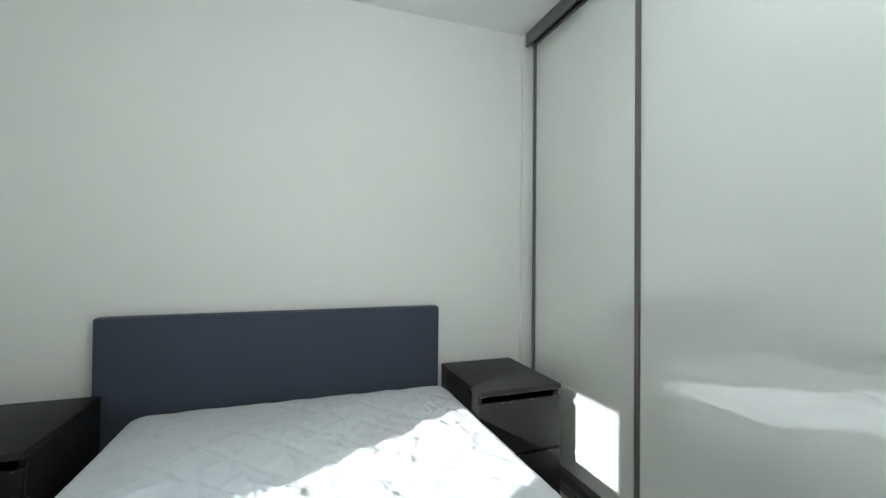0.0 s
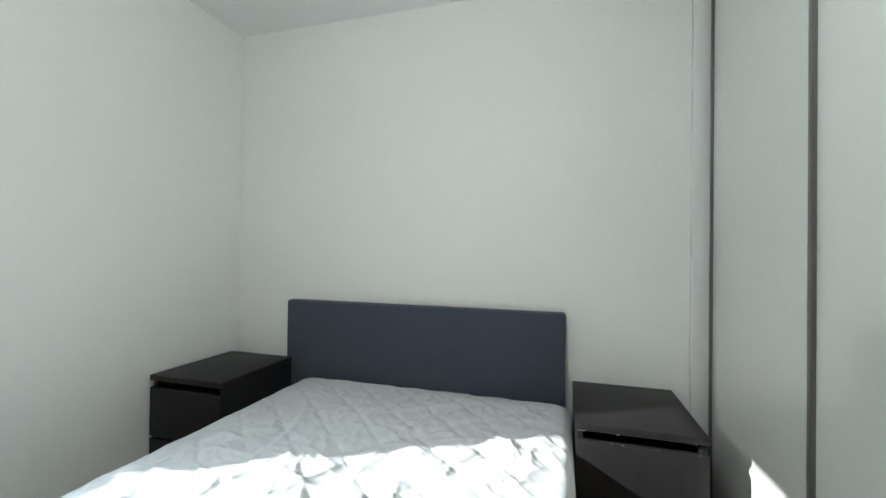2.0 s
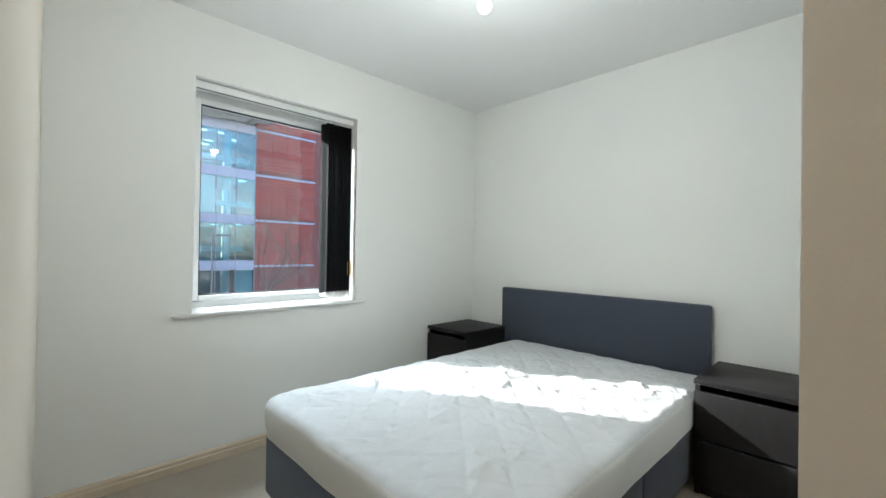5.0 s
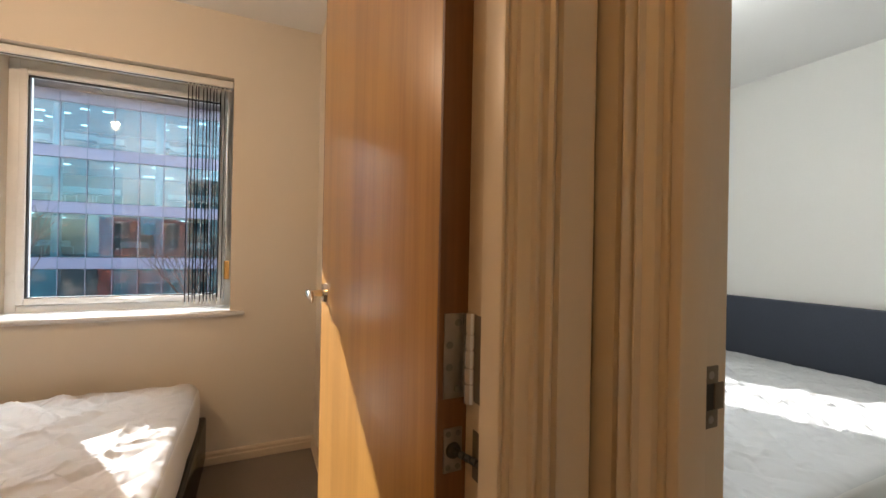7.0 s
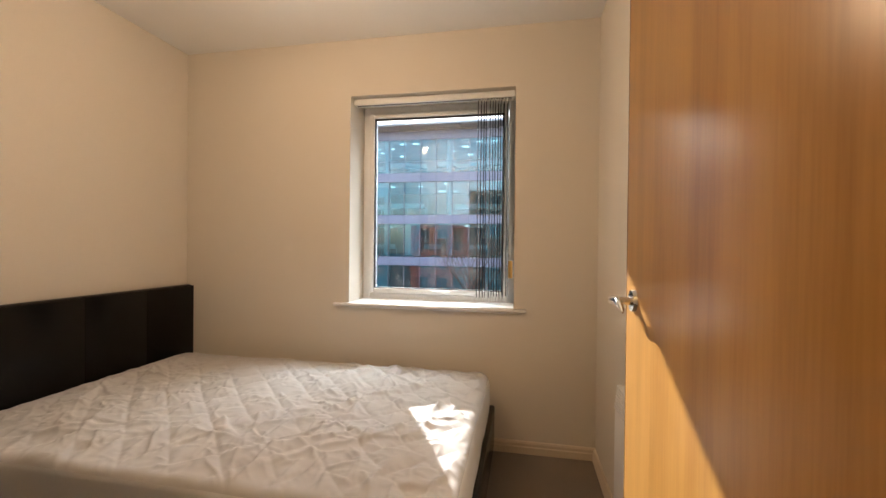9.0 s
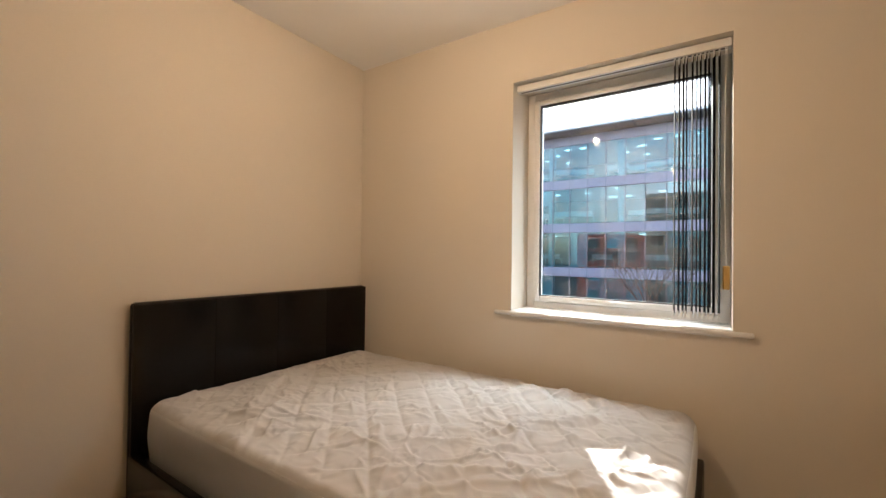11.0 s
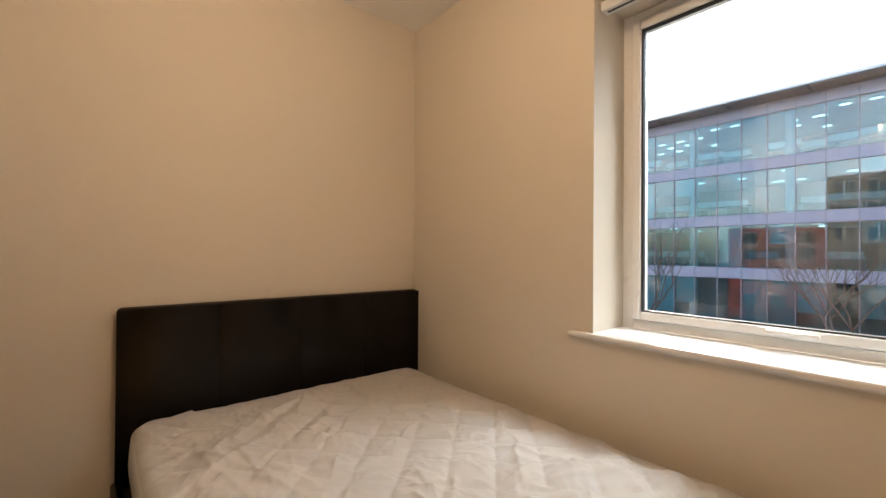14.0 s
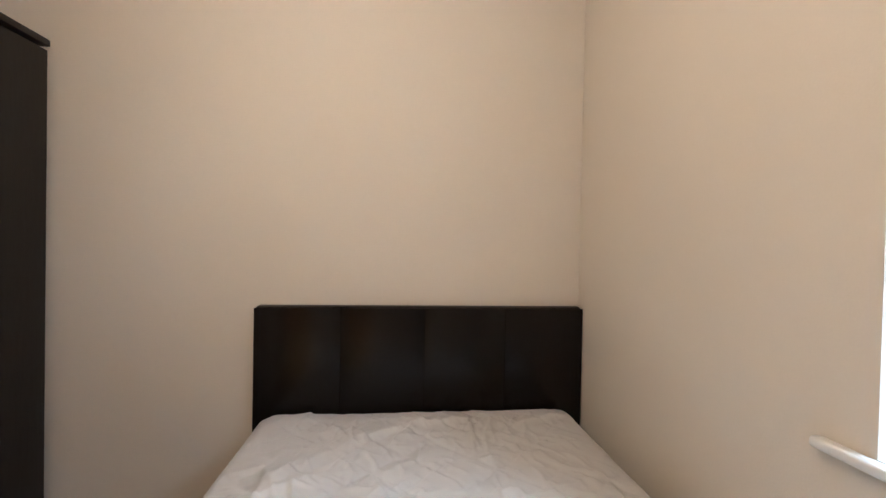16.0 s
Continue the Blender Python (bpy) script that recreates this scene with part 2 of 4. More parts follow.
def tube(bm, a, b, r1, r2=None, sides=16, caps=True):
    """A round bar from a to b."""
    a, b = Vector(a), Vector(b)
    way = b - a
    m = Matrix.Translation((a + b) / 2) @ way.to_track_quat("Z", "Y").to_matrix().to_4x4()
    bmesh.ops.create_cone(bm, cap_ends=caps, segments=sides, radius1=r1, radius2=r1 if r2 is None else r2, depth=way.length, matrix=m)
    return bm


def extrude(bm, outline, along, length, origin=(0, 0, 0), u=(1, 0, 0), v=(0, 1, 0)):
    """A profile (points in u, v) drawn out along a direction."""
    o, u, v, w = Vector(origin), Vector(u), Vector(v), Vector(along) * length
    low = [bm.verts.new(o + u * p + v * q) for p, q in outline]
    high = [bm.verts.new(x.co + w) for x in low]
    n = len(low)
    for i in range(n):
        bm.faces.new((low[i], low[(i + 1) % n], high[(i + 1) % n], high[i]))
    bm.faces.new(low[::-1])
    bm.faces.new(high)
    bmesh.ops.recalc_face_normals(bm, faces=bm.faces[:])
    return bm


def part(name, bm, mat, parent=None, label="", smooth=True):
    """Links a bmesh as one mesh object, under a thing where one is given."""
    me = bpy.data.meshes.new(name)
    bm.to_mesh(me)
    bm.free()
    me.materials.append(mat)
    if smooth:
        me.polygons.foreach_set("use_smooth", [True] * len(me.polygons))
        me.set_sharp_from_angle(angle=radians(32))
    ob = new(name, me)
    if parent is not None:
        ob.parent = parent
    if label:
        ob["label"] = label
    return ob


def boxes(*specs, bevel=0.0):
    bm = bmesh.new()
    for a, b in specs:
        box(bm, a, b, bevel)
    return bm


def empty(name, at, label, category, group="", kind=""):
    ob = new(name)
    ob.location = at
    ob.empty_display_size = 0.1
    return tagged(ob, label, category, group, kind)


def structure(name, bm, mat, label, category, smooth=False):
    return tagged(part(name, bm, mat, None, "", smooth), label, category, "", "structure")


# ---- plan ----
H = 2.378                 # ceiling
BACK_1 = 0.025            # headboard wall of the first bedroom
PARTY_1, PARTY_2 = -2.73, -2.833   # faces of the wall between the bedrooms
BACK_2 = -5.391           # headboard wall of the second bedroom
DOORWALL_R, DOORWALL_H = 2.04, 2.125   # faces of the wall with the second bedroom's door
OUT = -0.34               # outer face of the facade wall
WIN_1 = (-2.16, -1.186)
WIN_2 = (-4.256, -3.276)
SILL_Z, HEAD_Z = 0.80, 2.04
DOOR1 = (2.197, 2.957)
DOOR2 = (-3.712, -2.944)
DOOR_H = 2.03
EAST = 3.45

# ---- walls, floors, ceilings ----
def wall_with_window(name, y0, y1, win, mat, label):
    a, b = win
    return structure(name, boxes(((OUT, y0, 0), (0, a, H)), ((OUT, b, 0), (0, y1, H)),
                                 ((OUT, a, 0), (0, b, SILL_Z - 0.03)), ((OUT, a, HEAD_Z), (0, b, H))), mat, label, "wall")


wall_with_window("wall_west_1", (PARTY_1 + PARTY_2) / 2, 0.15, WIN_1, M_WALL, "smooth off-white painted wall with a window opening")
wall_with_window("wall_west_2", BACK_2 - 0.12, (PARTY_1 + PARTY_2) / 2 - 0.002, WIN_2, M_WALL_2, "smooth warm cream painted wall with a window opening")
structure("wall_north", boxes(((0, BACK_1, 0), (EAST, 0.15, H))), M_WALL, "smooth off-white painted wall behind the bed", "wall")
structure("wall_south", boxes(((0, BACK_2 - 0.12, 0), (EAST, BACK_2, H))), M_WALL_2, "smooth warm cream painted wall behind the bed", "wall")
structure("wall_party", boxes(((0, PARTY_2, 0), (DOORWALL_R, PARTY_1, H))), M_WALL_2, "cream painted wall between the two bedrooms", "wall")
LIN = 0.028
structure("wall_hall_north", boxes(((DOORWALL_R, PARTY_2 + 0.014, 0), (DOOR1[0] - LIN, PARTY_1, H)), ((DOOR1[1] + LIN, PARTY_2 + 0.014, 0), (EAST, PARTY_1, H)),
                                   ((DOOR1[0] - LIN, PARTY_2 + 0.014, DOOR_H + LIN), (DOOR1[1] + LIN, PARTY_1, H))), M_WALL_2, "cream painted wall round a doorway", "wall")
structure("wall_hall_west", boxes(((DOORWALL_R, DOOR2[1] + LIN, 0), (DOORWALL_H, PARTY_2 + 0.012, H)), ((DOORWALL_R, -4.35, 0), (DOORWALL_H, DOOR2[0] - LIN, H)),
                                  ((DOORWALL_R, DOOR2[0] - LIN, DOOR_H + LIN), (DOORWALL_H, DOOR2[1] + LIN, H))), M_WALL_2, "cream painted wall round a doorway", "wall")
structure("wall_hall_south", boxes(((DOORWALL_H, -4.35, 0), (EAST, -4.25, H))), M_WALL_2, "plain cream painted wall closing the hall", "wall")
structure("wall_east", boxes(((EAST, BACK_2 - 0.12, 0), (EAST + 0.1, 0.15, H))), M_WALL, "plain painted wall closing the flat", "wall")
structure("wall_alcove", boxes(((2.75, BACK_2, 0), (2.83, -4.352, H))), M_WALL_2, "plain cream painted wall of the wardrobe recess", "wall")
structure("wall_wardrobe_end", boxes(((2.353, -1.78, 0), (EAST, -1.672, H))), M_WALL, "white painted return wall at the end of the fitted wardrobe", "wall")

structure("floor_1", boxes(((OUT, PARTY_1 - 0.05, -0.12), (EAST, 0.15, 0))), M_CARPET_1, "pale beige cut pile carpet", "floor")
structure("floor_2", boxes(((OUT, BACK_2 - 0.12, -0.12), (EAST, PARTY_1 - 0.052, 0))), M_CARPET, "grey brown cut pile carpet", "floor")
structure("ceiling", boxes(((OUT, BACK_2 - 0.12, H), (EAST + 0.1, 0.15, H + 0.15))), M_CEILING, "smooth matt white ceiling", "ceiling")


def skirting(name, runs, mat=M_TRIM):
    bm = bmesh.new()
    prof = [(0, 0), (0.016, 0), (0.016, 0.036), (0.012, 0.042), (0.012, 0.056), (0.007, 0.064), (0, 0.066)]
    for p, q, out in runs:
        p, q = Vector(p), Vector(q)
        extrude(bm, prof, (q - p).normalized(), (q - p).length, p, Vector(out), (0, 0, 1))
    return structure(name, bm, mat, "white painted moulded skirting board", "skirting", True)


skirting("baseboard_2", [((0.001, BACK_2, 0), (0.001, PARTY_2, 0), (1, 0, 0)), ((0.018, PARTY_2 - 0.001, 0), (DOORWALL_R, PARTY_2 - 0.001, 0), (0, -1, 0)),
                         ((0.018, BACK_2 + 0.001, 0), (2.74, BACK_2 + 0.001, 0), (0, 1, 0))])
skirting("baseboard_1", [((0.001, PARTY_1, 0), (0.001, BACK_1, 0), (1, 0, 0)), ((0.018, BACK_1 - 0.001, 0), (2.33, BACK_1 - 0.001, 0), (0, -1, 0)),
                         ((0.018, PARTY_1 + 0.001, 0), (2.12, PARTY_1 + 0.001, 0), (0, 1, 0))])


# ---- windows ----
def window(name, win, label):
    a, b = win
    root = empty(name, (0, (a + b) / 2, SILL_Z), label, "window", "", "structure")
    inv = Matrix.Translation(-root.location)

    def add(pname, bm, mat, parent=root, plabel=""):
        if parent is root:
            bm.transform(inv)
        return part(pname, bm, mat, parent, plabel)

    x0, x1 = -0.285, -0.222
    f = 0.042
    lo, hi = SILL_Z, HEAD_Z
    add("window_frame", boxes(((x0, a, lo), (x1, a + f, hi)), ((x0, b - f, lo), (x1, b, hi)), ((x0, a + f, lo), (x1, b - f, lo + f - 0.008)),
                              ((x0, a + f, hi - f), (x1, b - f, hi)), bevel=0.004), M_UPVC)
    s, g = f + 0.003, 0.031
    sa, sb, sl, sh = a + s, b - s, lo + s - 0.008, hi - s
    xs = x1 + 0.018
    add("sash", boxes(((x0 + 0.01, sa, sl), (xs, sa + g, sh)), ((x0 + 0.01, sb - g, sl), (xs, sb, sh)), ((x0 + 0.01, sa + g, sl), (xs, sb - g, sl + g)),
                      ((x0 + 0.01, sa + g, sh - g), (xs, sb - g, sh)), bevel=0.006), M_UPVC)
    q = 0.006
    ga, gb, gl, gh = sa + g, sb - g, sl + g, sh - g
    add("gasket", boxes(((-0.235, ga, gl), (-0.215, ga + q, gh)), ((-0.235, gb - q, gl), (-0.215, gb, gh)), ((-0.235, ga + q, gl), (-0.215, gb - q, gl + q)),
                        ((-0.235, ga + q, gh - q), (-0.215, gb - q, gh))), M_RUBBER, root, "thin dark rubber gasket")
    pane = add("pane", boxes(((-0.228, ga + 0.001, gl + 0.001), (-0.223, gb - 0.001, gh - 0.001))), M_PANE, root, "clear glass with dusty smears")
    pane.visible_shadow = False
    # handle on the bottom rail
    my = (a + b) / 2
    hb = boxes(((xs - 0.002, my - 0.035, sl + 0.008), (xs + 0.008, my + 0.035, sl + 0.030)), bevel=0.004)
    handle = add("handle", hb, M_WHITE_PLASTIC, root, "white lever handle")
    hl = boxes(((xs + 0.008, my - 0.02, sl + 0.012), (xs + 0.026, my + 0.004, sl + 0.028)), ((xs + 0.016, my - 0.02, sl + 0.014), (xs + 0.028, my + 0.105, sl + 0.026)), bevel=0.004)
    hl.transform(inv)
    lever = part("lever", hl, M_WHITE_PLASTIC, handle)
    return root


window("window_1", WIN_1, "white plastic framed casement window with one pane")
window("window_2", WIN_2, "white plastic framed casement window with one pane")


def sill(win):
    a, b = win
    bm = boxes(((-0.222, a + 0.001, SILL_Z - 0.03), (0.0, b - 0.001, SILL_Z)))
    box(bm, (0.0, a - 0.092, SILL_Z - 0.021), (0.028, b + 0.070, SILL_Z), 0.008, 3)
    ob = structure("window_sill", bm, M_SILL, "white painted window board with rounded nose", "window sill", True)


sill(WIN_1)
sill(WIN_2)


# ---- vertical blinds ----
def vertical_blind(win, first, last, count, label):
    a, b = win
    root = empty("vertical_blind", (-0.08, b - 0.1, HEAD_Z), label, "blind")
    inv = Matrix.Translation(-root.location)

    def add(n, bm, mat, parent=root, lab="", smooth=True):
        bm.transform(inv)
        return part(n, bm, mat, parent, lab, smooth)

    rail = bmesh.new()
    extrude(rail, [(-0.022, 0), (0.022, 0), (0.024, 0.012), (0.020, 0.036), (-0.020, 0.036), (-0.024, 0.012)], (0, 1, 0), b - a - 0.012,
            (-0.06, a + 0.006, HEAD_Z - 0.042), (1, 0, 0), (0, 0, 1))
    add("headrail", rail, M_WHITE_PLASTIC, root, "slim white headrail")
    # black strip on the solid rail paints the shade of its open groove
    slot = boxes(((-0.066, a + 0.02, HEAD_Z - 0.0425), (-0.054, b - 0.02, HEAD_Z - 0.0415)))
    add("slot", slot, M_RUBBER)
    rng = random.Random(5)
    for i in range(count):
        y = first + (last - first) * i / (count - 1) + rng.uniform(-0.003, 0.003)
        lean = 0.07 + rng.uniform(-0.04, 0.04)
        bm = bmesh.new()
        n = 10
        pts = []
        for k in range(n + 1):
            u = k / n - 0.5
            pts.append((u * 0.089, 0.0026 * math.sin(u * 2 * math.pi) + u * 0.089 * lean))
        prof = [(p, q + 0.0004) for p, q in pts] + [(p, q - 0.0004) for p, q in pts[::-1]]
        extrude(bm, prof, (0, 0, 1), 1.975 - 0.852, (-0.06, y, 0.852), (1, 0, 0), (0, 1, 0))
        slat = add("slat", bm, M_BLACK)
        hook = boxes(((-0.066, y - 0.004, 1.97), (-0.054, y + 0.004, HEAD_Z - 0.04)), bevel=0.001)
        add("carrier", hook, M_WHITE_PLASTIC, slat, "small white hook")
        wt = bmesh.new()
        box(wt, (-0.10, y - 0.0022 , 0.832), (-0.02, y + 0.0022, 0.856), 0.0015, 1)
        for e in (-0.103, -0.017):
            tube(wt, (e, y, 0.838), (e, y, 0.866), 0.004, sides=8)
        add("bottom_weight", wt, M_WHITE_PLASTIC, slat, "clear white bottom weight")
        if i:
            ch = bmesh.new()
            for e in (-0.103, -0.017):
                for k in range(5):
                    f = (k + 0.5) / 5
                    bmesh.ops.create_icosphere(ch, subdivisions=1, radius=0.0022, matrix=Matrix.Translation((e, y - f * (last - first) / (count - 1), 0.846 - 0.018 * math.sin(math.pi * f))))
            tagged(add("bead_chain", ch, M_WHITE_PLASTIC, slat, "white bead chain"), kind="stuff")
    cord = bmesh.new()
    cy = b - 0.022
    for side in (-0.004, 0.004):
        for k in range(9):
            z0, z1 = HEAD_Z - 0.04 - k * 0.106, HEAD_Z - 0.04 - (k + 1) * 0.106
            sw = lambda z: 0.012 * max(0.0, math.sin((HEAD_Z - z) * 3.0)) * (1 if side > 0 else 0.2)
            tube(cord, (-0.045 + sw(z0), cy + side - sw(z0), z0), (-0.045 + sw(z1), cy + side - sw(z1), z1), 0.0014, sides=6)
    add("cord", cord, M_WHITE_PLASTIC, root, "thin white pull cord")
    wt = bmesh.new()
    box(wt, (-0.056, cy - 0.013, 0.965), (-0.034, cy + 0.013, 1.065), 0.006, 3)
    add("cord_weight", wt, M_BRASS, root, "honey coloured cord weight")
    return root


vertical_blind(WIN_1, -1.395, -1.225, 11, "black vertical slat blind drawn to one side of the window")
vertical_blind(WIN_2, -3.492, -3.325, 11, "black vertical slat blind drawn to one side of the window")


# ---- mattresses ----
def gradient_noise(x, y, seed):
    """Smooth noise of two arrays, about -0.7 to 0.7, one bump a unit."""
    turn = np.random.default_rng(seed).uniform(0, 2 * math.pi, (64, 64))
    gx, gy = np.cos(turn), np.sin(turn)
    ix, iy = np.floor(x).astype(int), np.floor(y).astype(int)
    fx, fy = x - ix, y - iy
    sx, sy = fx * fx * (3 - 2 * fx), fy * fy * (3 - 2 * fy)

    def corner(a, b):
        i, j = (ix + a) % 64, (iy + b) % 64
        return gx[i, j] * (fx - a) + gy[i, j] * (fy - b)

    low = corner(0, 0) * (1 - sx) + corner(1, 0) * sx
    high = corner(0, 1) * (1 - sx) + corner(1, 1) * sx
    return low * (1 - sy) + high * sy


def creases(x, y, lo, hi, seed, count, length, height, gentle, steep, lean=None):
    """Pinched folds in loose cloth: each has a gentle and a steep flank and fades to its ends."""
    rng = np.random.default_rng(seed)
    out = np.zeros_like(x)
    for _ in range(count):
        cx, cy = rng.uniform(lo[0], hi[0]), rng.uniform(lo[1], hi[1])
        a = rng.uniform(0, 2 * math.pi) if lean is None else rng.normal(lean[rng.integers(len(lean))], 0.22) + math.pi * rng.integers(2)
        size = rng.uniform(*length)
        tall, w1, w2 = rng.uniform(*height), rng.uniform(*gentle), rng.uniform(*steep)
        bend, phase = rng.uniform(-0.9, 0.9), rng.uniform(0, 6)
        near = np.nonzero((np.abs(x - cx) < size) & (np.abs(y - cy) < size))
        px, py = x[near] - cx, y[near] - cy
        t = px * math.cos(a) + py * math.sin(a)
        d = -px * math.sin(a) + py * math.cos(a) - bend * t * t + 0.004 * np.sin(t * 38 + phase)
        fade = np.clip(1 - (2 * t / size) ** 2, 0, 1)
        out[near] += tall * fade * np.exp(-np.abs(d) / np.where(d > 0, w1, w2))
    return out


def cloth_relief(x, y, lo, hi, seed, slackness, quilt=0.135, puff=0.013):
    """Height of a loose quilted cover: diamond pillows, puckered seams, folds and crinkles."""
    wx, wy = gradient_noise(x * 2.1, y * 2.1, seed), gradient_noise(x * 2.1, y * 2.1, seed + 1)
    u, v = (x + y) / 1.414 / quilt + 0.12 * wx, (x - y) / 1.414 / quilt + 0.12 * wy
    du, dv = np.abs(u - np.round(u)) * quilt, np.abs(v - np.round(v)) * quilt
    slack = 0.75 + 0.6 * gradient_noise(x * 3.1, y * 3.1, seed + 2)
    h = puff * slack * (1 - np.exp(-du / 0.016)) * (1 - np.exp(-dv / 0.016))
    h += 0.0030 * np.exp(-((du - 0.012) / 0.012) ** 2) * gradient_noise(v * quilt * 55, np.round(u) * 7.3, seed + 3)
    h += 0.0030 * np.exp(-((dv - 0.012) / 0.012) ** 2) * gradient_noise(u * quilt * 55, np.round(v) * 7.3, seed + 4)
    h += 0.010 * gradient_noise(x * 3.3, y * 3.3, seed + 5) + 0.006 * gradient_noise(x * 8.0, y * 8.0, seed + 6)
    area = (hi[0] - lo[0]) * (hi[1] - lo[1])
    k = slackness
    h += k * creases(x, y, lo, hi, seed + 7, round(9 * area), (0.35, 0.95), (0.010, 0.018), (0.045, 0.09), (0.010, 0.018), (0.5, 2.2))
    h += k * creases(x, y, lo, hi, seed + 8, round(80 * area), (0.10, 0.34), (0.006, 0.013), (0.012, 0.032), (0.005, 0.009))
    h += k * creases(x, y, lo, hi, seed + 9, round(420 * area), (0.04, 0.13), (0.0022, 0.0055), (0.006, 0.014), (0.004, 0.006))
    return h


def mattress(x0, x1, y0, y1, z0, z1, seed, slackness, mat, label, step=0.0055):
    """A soft slab with rolled edges; the quilted top and the plain side band are separate parts."""
    root = empty("mattress", ((x0 + x1) / 2, (y0 + y1) / 2, z0), label, "mattress")
    r, wide, long = 0.036, x1 - x0, y1 - y0
    arc = np.linspace(0, math.pi / 2, 8)
    rise = np.concatenate([np.linspace(z0, z1 - r, 9)[:-1], z1 - r + r * np.sin(arc)])
    inset = np.concatenate([np.zeros(8), r - r * np.cos(arc)])
    soft = np.concatenate([np.zeros(8), arc / (math.pi / 2)])

    def line(a, b):
        mid = np.linspace(a + r, b - r, round((b - a) / step))[1:-1]
        return (np.concatenate([a + inset, mid, (b - inset)[::-1]]), np.concatenate([rise, np.full(len(mid), z1), rise[::-1]]),
                np.concatenate([soft, np.ones(len(mid)), soft[::-1]]))

    lx, zx, sx = line(x0, x1)
    ly, zy, sy = line(y0, y1)
    x, y = np.meshgrid(lx, ly)
    z, w = np.minimum(zx[None, :], zy[:, None]), np.minimum(sx[None, :], sy[:, None])
    rim = np.clip(np.minimum(np.minimum(x - x0, x1 - x), np.minimum(y - y0, y1 - y)) / 0.12, 0, 1)
    lift = cloth_relief(x, y, (x0, y0), (x1, y1), 40 * seed, slackness) * (0.35 + 0.65 * rim) * w - 0.008 * w
    cx, cy = (x0 + x1) / 2, (y0 + y1) / 2
    bulge = (0.010 * np.sin(np.clip((z - z0) / (z1 - z0), 0, 1) * math.pi) + 0.006 * gradient_noise((x + y) * 5, z * 9 + x * 3, seed)) * (1 - w)
    x = x + bulge * np.sign(x - cx) * (sx[None, :] < 1)
    y = y + bulge * np.sign(y - cy) * (sy[:, None] < 1)
    rc = 0.07
    ex, ey = np.where(x < cx, x0 + rc, x1 - rc), np.where(y < cy, y0 + rc, y1 - rc)
    ax, ay = (x - ex) * np.sign(x - cx), (y - ey) * np.sign(y - cy)
    d = np.maximum(np.hypot(ax, ay), 1e-6)
    k = np.where((ax > 0) & (ay > 0), np.maximum(ax, ay) / d, 1.0)
    x, y = np.where(k < 1, ex + (x - ex) * k, x), np.where(k < 1, ey + (y - ey) * k, y)
    points = np.stack([x - root.location.x, y - root.location.y, z + lift - z0], -1).reshape(-1, 3)
    rows, cols = len(ly), len(lx)
    at = (np.arange(rows - 1)[:, None] * cols + np.arange(cols - 1)[None, :]).reshape(-1)
    quads = np.stack([at, at + 1, at + cols + 1, at + cols], -1)
    high = w.reshape(-1)[quads].mean(1) > 0.3
    for name, pick, stuff in (("quilted_top", high, mat), ("side_band", ~high, M_BAND)):
        used, flat = np.unique(quads[pick], return_inverse=True)
        me = bpy.data.meshes.new(name)
        me.from_pydata(points[used].tolist(), [], flat.reshape(-1, 4).tolist())
        me.polygons.foreach_set("use_smooth", [True] * len(me.polygons))
        me.materials.append(stuff)
        ob = new(name, me)
        ob.parent = root
        if name == "side_band":
            ob["label"] = "smooth stretched side band"
    return root


# ---- first bedroom: divan bed ----
B1X, B1Y = (0.528, 1.852), (-1.99, -0.06)
divan = empty("divan_bed", ((B1X[0] + B1X[1]) / 2, -1.0, 0), "slate grey fabric divan bed with a plain upholstered headboard", "bed")
inv = Matrix.Translation(-divan.location)


for ya, yb in ((B1Y[0] + 0.01, -1.032), (-1.028, B1Y[1])):
    bm = boxes(((B1X[0] + 0.01, ya, 0.035), (B1X[1] - 0.01, yb, 0.30)), bevel=0.015)
    bm.transform(inv)
    part("divan_base", bm, M_FABRIC, divan)
bm = boxes(((0.38, BACK_1 - 0.068, 0.12), (1.833, BACK_1 - 0.006, 0.858)), bevel=0.012)
bm.transform(inv)
part("headboard", bm, M_FABRIC, divan, "slate blue woven fabric headboard")
for x in (B1X[0] + 0.1, B1X[1] - 0.1):
    for y in (B1Y[0] + 0.1, -1.0, B1Y[1] - 0.1):
        bm = tube(bmesh.new(), (x, y, 0), (x, y, 0.036), 0.022)
        bm.transform(inv)
        part("castor", bm, M_RUBBER, divan)
mattress(*B1X, *B1Y, 0.301, 0.472, 1, 0.7, M_SHEET, "white quilted mattress cover, creased, on the grey divan")


